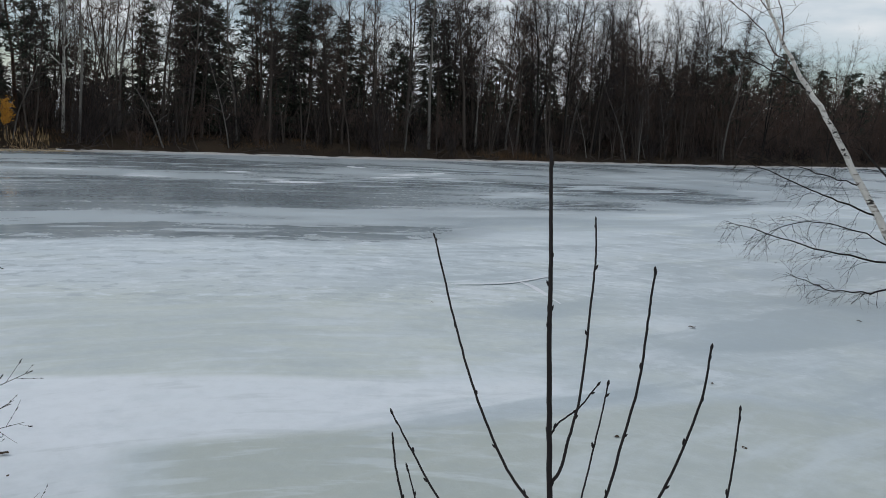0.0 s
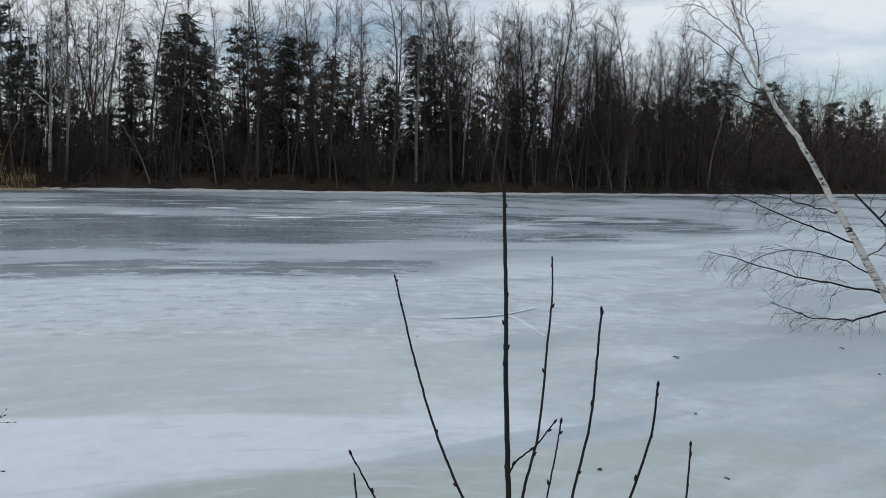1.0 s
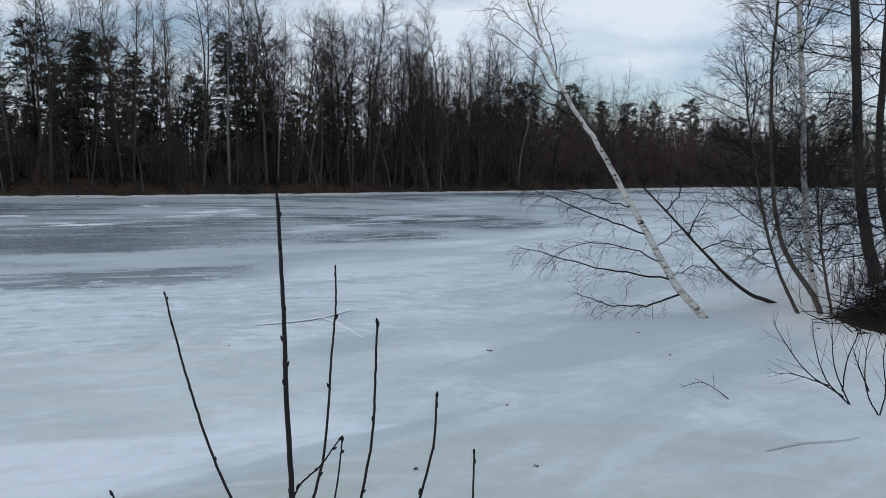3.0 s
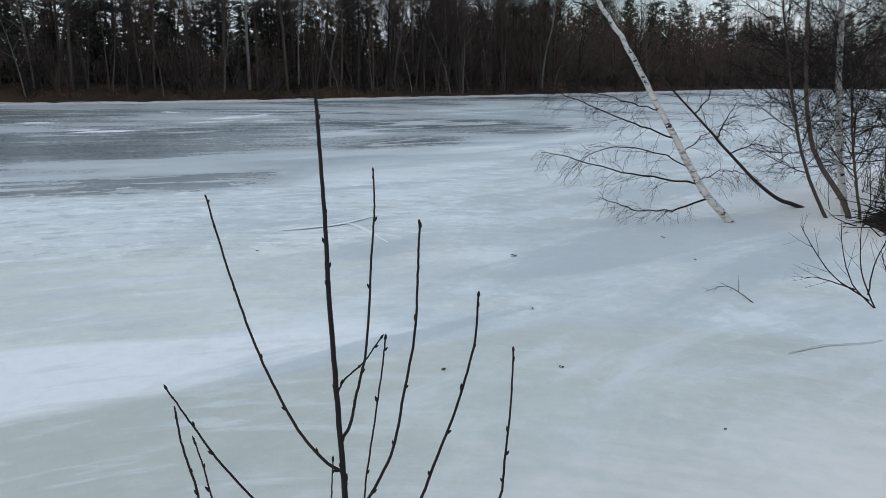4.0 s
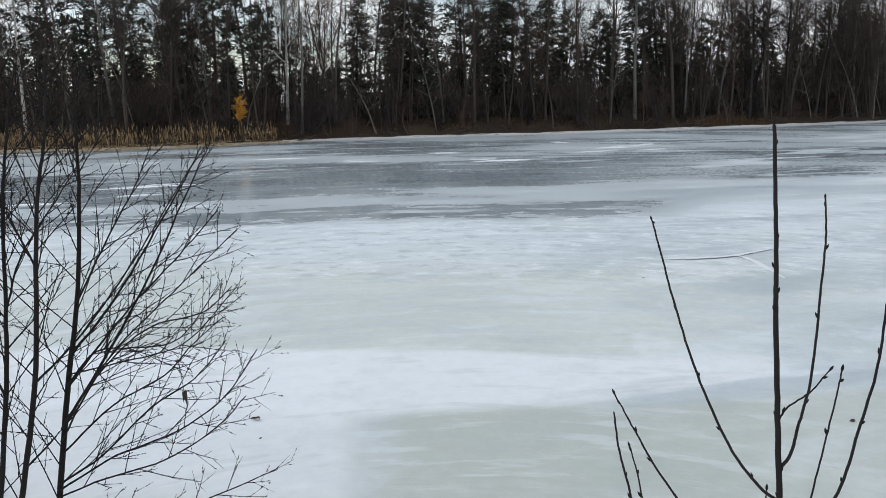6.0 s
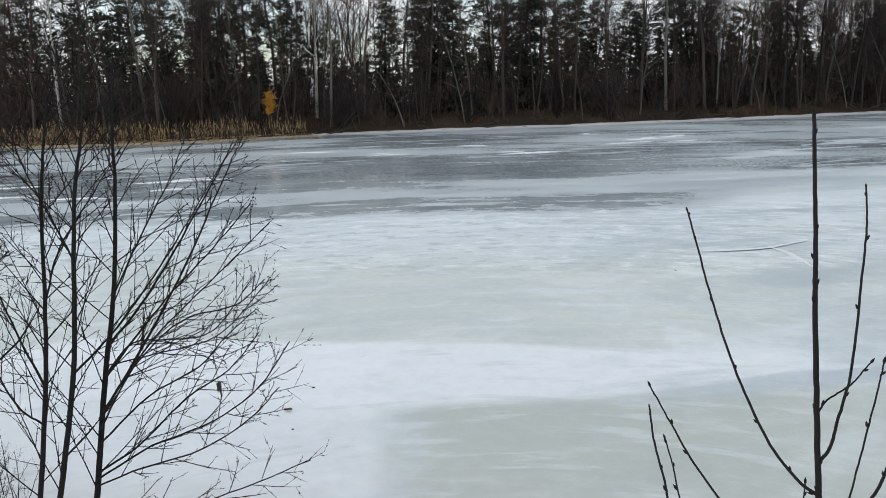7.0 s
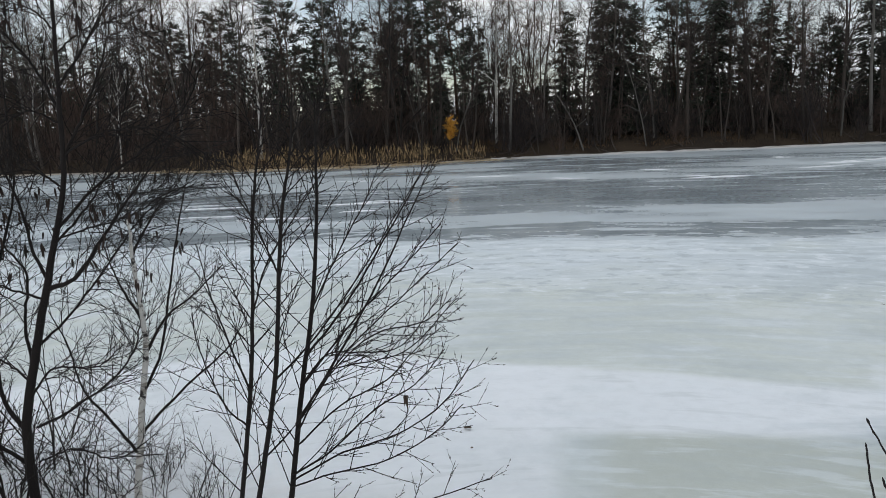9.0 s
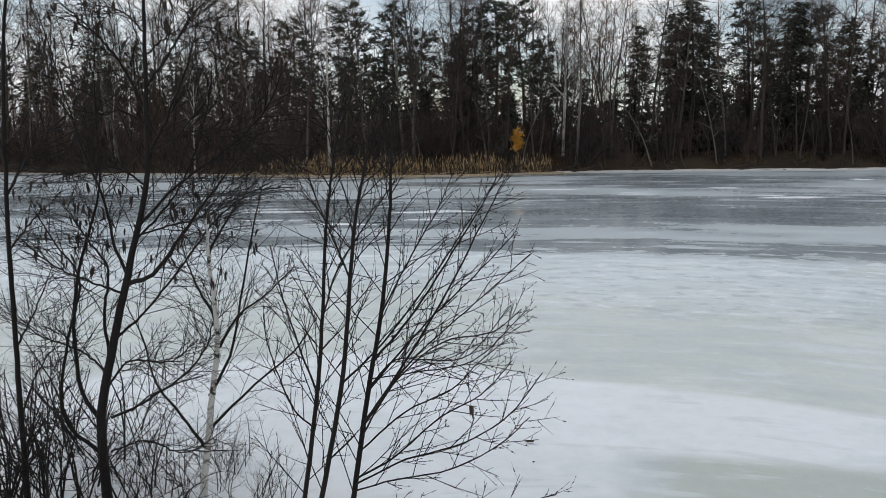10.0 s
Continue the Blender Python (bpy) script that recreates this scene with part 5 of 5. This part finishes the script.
def dark_stem(points, r0):
    dark_n[0] += 1
    x_, y_ = points[1][0], points[1][1]
    pl = Plant("alder_tree", (x_, y_, height(x_, y_) - 0.05), "large dark alder with dense dark side branches", "tree", 190 + dark_n[0], "alders on the point", (0.05, 0.0, 0.0))
    pts = [(x_, y_, height(x_, y_) - 0.15)] + [p for p in points if p[2] > height(x_, y_) + 0.2]
    ln = pl.line(pts, r0 * 0.95, 0.05, 36, 0.006)
    pl.add("trunk", ln, 12, TRUNK_BARK)
    for b in offshoots(pl.rng, ln, 50, 0.17, (55, 95), 2.2, 6, 0.08, 0.01, 0.014, shrink=0.2):
        lb = pl.add("limb", b, 5, DARK_BARK)
        pl.spray(b, TWIG_DARK, lb, 12, 0.78, (25, 60), 0.0, 0.006, 5, 0.45, third=3)


dark_stem([(10.861, 14.265, -0.197), (10.672, 14.290, 0.516), (10.499, 14.314, 1.059), (10.274, 14.344, 2.136), (10.111, 14.365, 3.515), (9.916, 14.392, 5.588), (9.705, 14.420, 7.602), (9.516, 14.445, 9.753)], .15)
dark_stem([(11.486, 14.686, 0.014), (11.267, 14.715, 1.028), (11.028, 14.747, 1.917), (10.882, 14.767, 3.018), (10.879, 14.767, 4.644), (10.846, 14.772, 6.340), (10.813, 14.776, 7.997)], .10)


# small saplings that stand in the snow
def snow_sapling(foot, seed):
    return Plant("snow_sapling", foot, "small leafless sapling standing in the snow", "sapling", seed, "saplings in the snow", (-0.03, -0.015, 0.0))


cur = snow_sapling((5.763, 7.577, 0.0), 200)


def sap_line(points):
    ln = cur.line(points, 0.0085, 0.0025, 12, 0.002)
    st = cur.add("stem", ln, 6, TWIG_DARK)
    cur.spray(ln, TWIG_DARK, st, 5, 0.34, (14, 38), 0.02, 0.0030, 1, 0.45, 0.3, 0.04)


sap_line([(5.764, 7.577, -0.000), (5.520, 7.643, 0.259), (5.398, 7.693, 0.606), (5.367, 7.731, 0.895)])
sap_line([(5.764, 7.577, -0.000), (5.598, 7.633, 0.381), (5.563, 7.671, 0.729), (5.592, 7.701, 0.990)])
sap_line([(5.687, 7.587, 0.094), (5.311, 7.671, 0.343), (5.076, 7.736, 0.657), (4.964, 7.785, 0.855)])
sap_line([(5.533, 7.608, 0.209), (5.207, 7.702, 0.306), (5.031, 7.776, 0.300)])
sap_line([(5.665, 7.590, 0.153), (5.709, 7.618, 0.444), (5.823, 7.636, 0.736), (5.807, 7.672, 0.907)])
cur = snow_sapling((5.75, 7.2, 0.0), 201)
sap_line([(5.815, 7.199, 0.000), (5.694, 7.249, 0.251), (5.683, 7.284, 0.585), (5.738, 7.310, 0.864)])
sap_line([(5.815, 7.199, 0.000), (5.882, 7.224, 0.256), (5.855, 7.261, 0.589), (5.909, 7.287, 0.811)])
sap_line([(5.694, 7.215, 0.260), (5.594, 7.279, 0.529), (5.569, 7.333, 0.688)])

# brush round the foot of the alders and on the mound
point_brush = Stock([
    lambda: thicket(210, 1.5, TWIG_DARK, "leafless dark brush round the alders", 12, "brush", 0.45),
    lambda: thicket(211, 1.0, TWIG_RED, "leafless brown brush round the alders", 12, "brush", 0.45),
])
for i, (x, y, size) in enumerate(((9.0, 11.6, 0.4), (9.3, 12.6, 0.5), (9.9, 12.9, 0.55), (10.4, 13.4, 0.6), (10.9, 14.3, 0.8), (11.6, 13.6, 0.7), (12.0, 14.4, 1.0), (12.6, 15.2, 1.2), (9.5, 13.3, 0.8), (11.2, 15.6, 1.2), (13.2, 14.2, 1.1))):
    point_brush.set(i, spot(x, y, max(0, height(x, y)), i * 1.3, size), "brush on the point")
b_rng = np.random.default_rng(213)
litter = []
for _ in range(420):
    x, y = 9.15 + b_rng.normal(0, 0.45), 11.4 + b_rng.normal(0, 0.45)
    z = max(0.0, height(x, y)) + 0.02
    d = unit(np.array([b_rng.normal(), b_rng.normal(), b_rng.normal(0.05, 0.25)]))
    q = shootline(b_rng, (x, y, z), d, b_rng.uniform(0.3, 0.9), 3, 0.15, 0.0)
    litter.append((q, np.linspace(0.011, 0.004, 4)))
pile = stems("brush_pile", litter, 4, TWIG_DARK, None)
tagged(pile, "heap of dark twigs and litter under the alders", "brush", kind="stuff")

# ---- the near left: alder bush, birch, catkin alder, brush ----
bush = Plant("alder_bush", (-3.04, 3.02, 0.0), "leafless alder bush with dark upright stems and fine twigs", "bush", 220, shift=(0.03, -0.01, 0.0))


def bush_stem(points, r0):
    ln = bush.line(points, r0 * 1.2, 0.004, 34, 0.0012, 0.8)
    st = bush.add("stem", ln, 8, TWIG_DARK)
    bush.spray((ln[0][4:], ln[1][4:]), TWIG_DARK, st, 30, 0.62, (26, 52), 0.015, 0.0042, 4, 0.34, 0.05, 0.025, 0, buds=0.045)


def bush_limb(points, r0):
    ln = bush.line(points, r0 * 0.95, 0.0026, 20, 0.0015)
    lb = bush.add("limb", ln, 6, TWIG_DARK)
    bush.spray(ln, TWIG_DARK, lb, 14, 0.38, (24, 52), 0.03, 0.0034, 3, 0.34, 0.12, 0.025, 0, buds=0.045)


bush_stem([(-3.433, 2.771, 0.094), (-3.428, 2.819, 0.214), (-3.378, 2.904, 0.847), (-3.366, 2.958, 1.323), (-3.360, 3.006, 1.859), (-3.342, 3.065, 2.220), (-3.331, 3.117, 2.514)], 0.014)
bush_stem([(-3.356, 2.836, 0.055), (-3.311, 2.852, 0.235), (-3.190, 2.931, 0.945), (-3.129, 2.960, 1.551), (-3.080, 2.979, 1.941), (-3.023, 3.005, 2.225), (-2.986, 3.015, 2.533)], 0.015)
bush_stem([(-3.212, 2.956, 0.050), (-3.193, 2.994, 0.214), (-3.120, 3.077, 0.885), (-3.068, 3.142, 1.325), (-3.033, 3.193, 1.857), (-3.030, 3.217, 2.232), (-3.031, 3.238, 2.537)], 0.016)
bush_limb([(-3.136, 3.019, 0.654), (-2.875, 3.140, 1.084), (-2.645, 3.235, 1.492), (-2.449, 3.301, 1.878), (-2.289, 3.337, 2.170)], 0.009)
bush_limb([(-3.088, 3.059, 0.896), (-2.782, 3.142, 1.264), (-2.475, 3.225, 1.575), (-2.219, 3.266, 1.835)], 0.007)
bush_limb([(-3.172, 2.990, 0.337), (-2.957, 3.104, 0.494), (-2.715, 3.241, 0.748), (-2.507, 3.350, 0.895), (-2.340, 3.425, 1.105)], 0.007)
bush_limb([(-3.178, 2.985, 0.301), (-2.855, 3.092, 0.506), (-2.523, 3.206, 0.651), (-2.254, 3.269, 0.855), (-2.050, 3.277, 1.121)], 0.007)
bush_limb([(-3.066, 3.078, 1.067), (-2.928, 3.259, 1.321), (-2.775, 3.452, 1.677), (-2.648, 3.624, 2.001), (-2.625, 3.708, 2.129)], 0.008)
bush_limb([(-3.033, 3.106, 1.337), (-2.958, 3.256, 1.622), (-2.868, 3.417, 1.910), (-2.830, 3.536, 2.136)], 0.006)
bush_limb([(-3.210, 2.958, 0.934), (-3.122, 3.162, 1.107), (-3.000, 3.394, 1.390), (-2.901, 3.607, 1.682), (-2.770, 3.847, 2.049)], 0.007)
bush_limb([(-3.144, 3.013, 0.584), (-2.928, 3.096, 0.950), (-2.675, 3.210, 1.199), (-2.409, 3.335, 1.277), (-2.245, 3.374, 1.418)], 0.006)
bush_limb([(-3.165, 2.995, 1.542), (-3.307, 3.007, 1.761), (-3.451, 3.017, 1.988), (-3.561, 3.056, 2.152)], 0.006)
bush_limb([(-3.327, 2.860, 0.869), (-3.483, 2.860, 1.154), (-3.628, 2.869, 1.446), (-3.749, 2.898, 1.709)], 0.007)
bush_limb([(-3.096, 3.053, 0.896), (-2.942, 3.117, 1.078), (-2.759, 3.205, 1.088), (-2.553, 3.312, 1.130), (-2.349, 3.417, 1.413)], 0.006)
bush_limb([(-3.285, 2.895, 1.345), (-3.288, 3.023, 1.593), (-3.224, 3.207, 1.845), (-3.156, 3.394, 2.105)], 0.006)
bush_limb([(-3.347, 2.843, 0.661), (-3.498, 2.804, 0.781), (-3.641, 2.771, 1.114), (-3.712, 2.798, 1.309)], 0.006)
bush_limb([(-3.179, 2.984, 0.265), (-2.891, 3.029, 0.398), (-2.543, 3.125, 0.523), (-2.259, 3.167, 0.710), (-2.045, 3.150, 0.919)], 0.006)
bush_limb([(-3.146, 3.012, 0.513), (-2.984, 3.244, 0.725), (-2.821, 3.479, 0.835), (-2.732, 3.651, 0.986), (-2.641, 3.825, 1.105)], 0.006)
bush_limb([(-3.20, 2.96, 0.12), (-2.75, 2.88, 0.24), (-2.30, 2.95, 0.38), (-1.86, 3.11, 0.57)], 0.006)
bush_limb([(-3.10, 3.06, 0.95), (-2.72, 3.06, 1.06), (-2.40, 3.16, 1.16), (-2.15, 3.28, 1.44)], 0.005)
bush_limb([(-3.12, 3.03, 0.70), (-2.80, 3.10, 1.10), (-2.48, 3.22, 1.42), (-2.16, 3.33, 1.73)], 0.006)
hang = empty("hanging_leaf", (-2.39, 3.14, 0.895), "single withered leaf hanging from a bare twig", "leaf")
stems("stalk", [(np.array([(-0.02, 0, 0.16), (-0.01, 0, 0.08), (0, 0, 0.0)]), np.array([0.002, 0.0018, 0.0015]))], 4, TWIG_DARK, hang)
lv, lf = spikes([(np.array((0, 0, 0.005)), np.array((0.012, 0.004, -0.085)), 0.015), (np.array((0, 0, 0.0)), np.array((-0.014, 0.006, -0.06)), 0.012)])
link_mesh("blade", lv, lf, DEAD_LEAF, hang)

nb_line = [(-4.185, 2.580, -0.097), (-4.168, 2.595, 0.089), (-4.125, 2.630, 0.552), (-4.064, 2.682, 1.068), (-4.063, 2.682, 1.358), (-4.079, 2.669, 1.679), (-4.084, 2.664, 1.889), (-4.063, 2.682, 2.096)]
thin_birch = Plant("birch_tree", (nb_line[1][0], nb_line[1][1], 0.0), "thin crooked white birch among alders", "tree", 230, "white birches", (0.012, 0.025, -0.03))
n_trunk = thin_birch.line(nb_line, 0.028, 0.005, 34, 0.003)
thin_birch.add("trunk", n_trunk, 8, BIRCH_BARK)
thin_birch.spray((n_trunk[0][8:], n_trunk[1][8:]), TWIG_DARK, thin_birch.root, 24, 0.7, (25, 50), 0.03, 0.0032, 5, 0.45, third=2)


def nb_limb(points):
    ln = thin_birch.line(points, 0.010, 0.003, 18, 0.002)
    lb = thin_birch.add("limb", ln, 6, TWIG_DARK)
    thin_birch.spray(ln, TWIG_DARK, lb, 12, 0.42, (20, 45), 0.03, 0.0026, 4, 0.45, third=2, wob=0.06)


nb_limb([(-4.150, 2.610, 0.439), (-4.330, 2.557, 0.643), (-4.500, 2.512, 0.811), (-4.623, 2.507, 1.096), (-4.765, 2.486, 1.310)])
nb_limb([(-4.114, 2.640, 0.775), (-4.059, 2.783, 1.046), (-4.047, 2.891, 1.469), (-4.034, 3.000, 1.895), (-4.027, 3.104, 2.178)])
nb_limb([(-4.066, 2.679, 1.286), (-4.282, 2.695, 1.477), (-4.471, 2.732, 1.714)])
nb_limb([(-4.125, 2.630, 0.552), (-4.009, 2.857, 0.774), (-3.855, 3.117, 1.002), (-3.810, 3.285, 1.202)])
nb_limb([(-4.064, 2.682, 1.068), (-4.043, 2.830, 1.260), (-3.980, 3.012, 1.382), (-3.911, 3.200, 1.547)])
nb_limb([(-4.084, 2.664, 1.679), (-4.111, 2.838, 1.871), (-4.115, 3.030, 2.072)])

# the alder that bears catkins
catkin_mesh = bud_data().copy()
catkin_mesh.name = "catkin"
catkin_mesh.materials[0] = CATKIN
al_line = [(-4.661, 2.226, -0.138), (-4.675, 2.214, 0.089), (-4.676, 2.213, 0.632), (-4.598, 2.278, 1.076), (-4.513, 2.350, 1.491), (-4.459, 2.395, 1.756), (-4.382, 2.459, 2.138), (-4.361, 2.477, 2.682), (-4.345, 2.490, 3.209), (-4.327, 2.505, 3.594)]
cat_alder = Plant("catkin_alder", (al_line[1][0], al_line[1][1], 0.0), "dark alder hung with catkins above the ice", "tree", 240, shift=(0.012, 0.03, -0.03))
a_trunk = cat_alder.line(al_line, 0.036, 0.008, 40, 0.002, 1.15)
cat_alder.add("trunk", a_trunk, 10, TWIG_DARK)
catkins = [0]


def hang_catkins(lines, parent, share):
    r_ = cat_alder.rng
    for pts, rad in lines:
        tip = pts[-1]
        zz = tip[2] + cat_alder.foot[2]
        if r_.random() > share or not (1.55 < zz < 2.45 or 3.0 < zz < 3.8) or catkins[0] > 285:
            continue
        for _ in range(int(r_.integers(1, 4))):
            catkins[0] += 1
            ob = new("catkin", catkin_mesh)
            ob.parent = parent
            turn = Matrix.Rotation(math.pi + r_.normal(0, 0.18), 4, "X") @ Matrix.Rotation(r_.normal(0, 0.18), 4, "Y")
            ob.matrix_basis = Matrix.Translation(Vector(tip + r_.normal(0, 0.012, 3))) @ turn @ Matrix.Diagonal((0.030, 0.030, r_.uniform(0.050, 0.080), 1))


hang_catkins(cat_alder.spray((a_trunk[0][14:], a_trunk[1][14:]), TWIG_DARK, cat_alder.root, 22, 0.6, (30, 60), 0.03, 0.0032, 4, 0.45, third=2), cat_alder.root, 0.06)


def al_limb(points, r0):
    ln = cat_alder.line(points, r0 * 1.0, 0.003, 26, 0.003)
    lb = cat_alder.add("limb", ln, 6, TWIG_DARK)
    hang_catkins(cat_alder.spray(ln, TWIG_DARK, lb, 24, 0.46, (25, 60), 0.02, 0.0034, 5, 0.45, 0.15, 0.08, 2), lb, 0.055)


al_limb([(-4.669, 2.219, 0.613), (-4.798, 2.167, 0.771), (-4.865, 2.167, 1.134), (-4.855, 2.231, 1.566), (-4.823, 2.314, 1.850), (-4.806, 2.384, 2.098), (-4.845, 2.407, 2.563), (-4.867, 2.444, 3.059)], 0.016)
al_limb([(-4.697, 2.196, 0.405), (-4.792, 2.073, 0.574), (-4.797, 2.025, 0.810), (-4.706, 2.058, 1.181), (-4.600, 2.103, 1.539), (-4.657, 2.012, 1.754), (-4.711, 1.923, 1.964)], 0.014)
al_limb([(-4.513, 2.350, 1.491), (-4.323, 2.430, 1.568), (-4.152, 2.495, 1.765), (-3.985, 2.557, 1.972), (-3.808, 2.626, 2.172), (-3.637, 2.692, 2.364)], 0.016)
al_limb([(-4.617, 2.263, 1.003), (-4.674, 2.280, 1.285), (-4.690, 2.332, 1.566), (-4.834, 2.276, 1.781), (-5.005, 2.199, 2.034)], 0.012)
al_limb([(-4.501, 2.359, 1.544), (-4.651, 2.365, 1.746), (-4.783, 2.384, 2.027), (-4.947, 2.377, 2.278), (-5.131, 2.354, 2.682), (-5.333, 2.315, 3.237)], 0.011)
al_limb([(-4.394, 2.449, 2.207), (-4.361, 2.607, 2.513), (-4.321, 2.771, 2.895), (-4.336, 2.889, 3.250)], 0.012)
al_limb([(-4.428, 2.421, 1.861), (-4.219, 2.563, 2.100), (-3.976, 2.734, 2.299), (-3.763, 2.880, 2.528), (-3.628, 2.960, 2.819)], 0.01)
al_limb([(-4.369, 2.470, 2.548), (-4.524, 2.427, 2.824), (-4.707, 2.361, 3.037), (-4.945, 2.249, 3.255)], 0.01)
al_limb([(-4.627, 2.254, 0.630), (-4.477, 2.412, 0.729), (-4.296, 2.597, 0.902), (-4.195, 2.713, 1.115), (-4.175, 2.763, 1.403)], 0.01)
al_limb([(-4.366, 2.473, 2.682), (-4.161, 2.514, 2.868), (-3.960, 2.552, 3.076), (-3.744, 2.602, 3.210)], 0.009)
al_limb([(-4.580, 2.293, 1.149), (-4.524, 2.445, 1.272), (-4.446, 2.614, 1.473), (-4.363, 2.788, 1.715), (-4.280, 2.962, 1.924), (-4.109, 3.209, 2.098)], 0.009)
al_limb([(-4.642, 2.241, 0.818), (-4.458, 2.309, 1.018), (-4.208, 2.431, 1.031), (-4.008, 2.511, 1.186)], 0.008)
al_limb([(-4.446, 2.406, 1.791), (-4.326, 2.571, 1.851), (-4.177, 2.761, 1.911), (-4.021, 2.957, 2.043), (-3.839, 3.174, 2.069)], 0.007)
al_limb([(-4.387, 2.455, 2.104), (-4.622, 2.389, 2.208), (-4.939, 2.254, 2.176), (-5.261, 2.115, 2.215)], 0.007)
al_limb([(-4.390, 2.452, 2.276), (-4.153, 2.585, 2.406), (-3.901, 2.731, 2.433), (-3.685, 2.847, 2.328), (-3.523, 2.917, 2.193)], 0.007)
al_limb([(-4.373, 2.467, 2.480), (-4.410, 2.305, 2.549), (-4.475, 2.121, 2.420), (-4.514, 1.957, 2.231)], 0.007)
al_limb([(-4.535, 2.331, 1.437), (-4.777, 2.259, 1.496), (-5.064, 2.150, 1.596), (-5.322, 2.064, 1.774)], 0.008)
al_limb([(-4.354, 2.483, 2.881), (-4.276, 2.635, 3.017), (-4.174, 2.807, 3.055), (-4.075, 2.977, 2.956)], 0.006)
al_limb([(-4.346, 2.489, 3.013), (-4.561, 2.440, 3.163), (-4.840, 2.337, 3.218)], 0.006)
al_limb([(-4.630, 2.252, 0.929), (-4.829, 2.172, 1.064), (-5.058, 2.067, 1.127), (-5.285, 1.964, 1.267)], 0.007)
al_limb([(-4.641, 2.242, 0.403), (-4.407, 2.351, 0.500), (-4.159, 2.472, 0.445), (-3.904, 2.598, 0.611)], 0.007)
al_limb([(-4.461, 2.393, 1.756), (-4.393, 2.581, 1.953), (-4.359, 2.739, 2.193), (-4.344, 2.882, 2.548), (-4.388, 2.976, 2.839)], 0.008)

ls_line = [(-5.094, 1.899, -0.138), (-5.097, 1.897, 0.090), (-5.098, 1.896, 0.635), (-5.092, 1.901, 1.084), (-5.085, 1.906, 1.593), (-5.071, 1.918, 2.123), (-5.052, 1.934, 2.569), (-5.021, 1.961, 3.037), (-4.959, 2.012, 3.491)]
edge_stem = Plant("alder_tree", (ls_line[1][0], ls_line[1][1], 0.0), "thin dark alder stem beside the brush", "tree", 250, shift=(0.01, 0.035, -0.03))
l_trunk = edge_stem.line(ls_line, 0.020, 0.008, 34, 0.002)
edge_stem.add("trunk", l_trunk, 8, TWIG_DARK)
edge_stem.spray((l_trunk[0][10:], l_trunk[1][10:]), TWIG_DARK, edge_stem.root, 22, 0.5, (25, 55), 0.03, 0.003, 4, 0.45, third=2)


def ls_limb(points):
    ln = edge_stem.line(points, 0.009, 0.003, 16, 0.003)
    edge_stem.spray(ln, TWIG_DARK, edge_stem.add("limb", ln, 6, DARK_BARK), 10, 0.36, (25, 55), 0.02, 0.0026, 4, 0.45, third=2)


ls_limb([(-5.098, 1.896, 0.635), (-5.097, 2.027, 0.903), (-5.070, 2.180, 1.101)])
ls_limb([(-5.092, 1.901, 1.084), (-5.097, 2.027, 1.279), (-5.094, 2.160, 1.555)])
ls_limb([(-5.085, 1.907, 1.701), (-5.081, 2.040, 1.864), (-5.002, 2.237, 2.067)])
ls_limb([(-5.071, 1.918, 2.053), (-5.017, 2.094, 2.360), (-4.939, 2.289, 2.566)])
ls_limb([(-5.091, 1.902, 0.175), (-5.279, 1.875, 0.370), (-5.449, 1.863, 0.648)])

near_brush = Stock([
    lambda: thicket(260, 1.15, TWIG_DARK, "dense leafless brush at the snowy bank", 16, "brush", 0.42, 4),
    lambda: thicket(261, 0.95, TWIG_DARK, "dense leafless dark brush at the snowy bank", 14, "brush", 0.36, 4),
])
for i, (x, y, size) in enumerate(((-4.6, 1.75, 0.9), (-4.9, 2.0, 1.0), (-5.3, 1.9, 1.1), (-5.0, 2.35, 0.7), (-4.4, 2.35, 0.5), (-4.6, 2.7, 0.6), (-3.9, 2.8, 0.45), (-4.4, 3.1, 0.5), (-5.6, 2.6, 1.0), (-5.9, 2.2, 1.1))):
    near_brush.set(i, spot(x, y, max(0, height(x, y)), i * 1.7, size), "brush at the near bank")
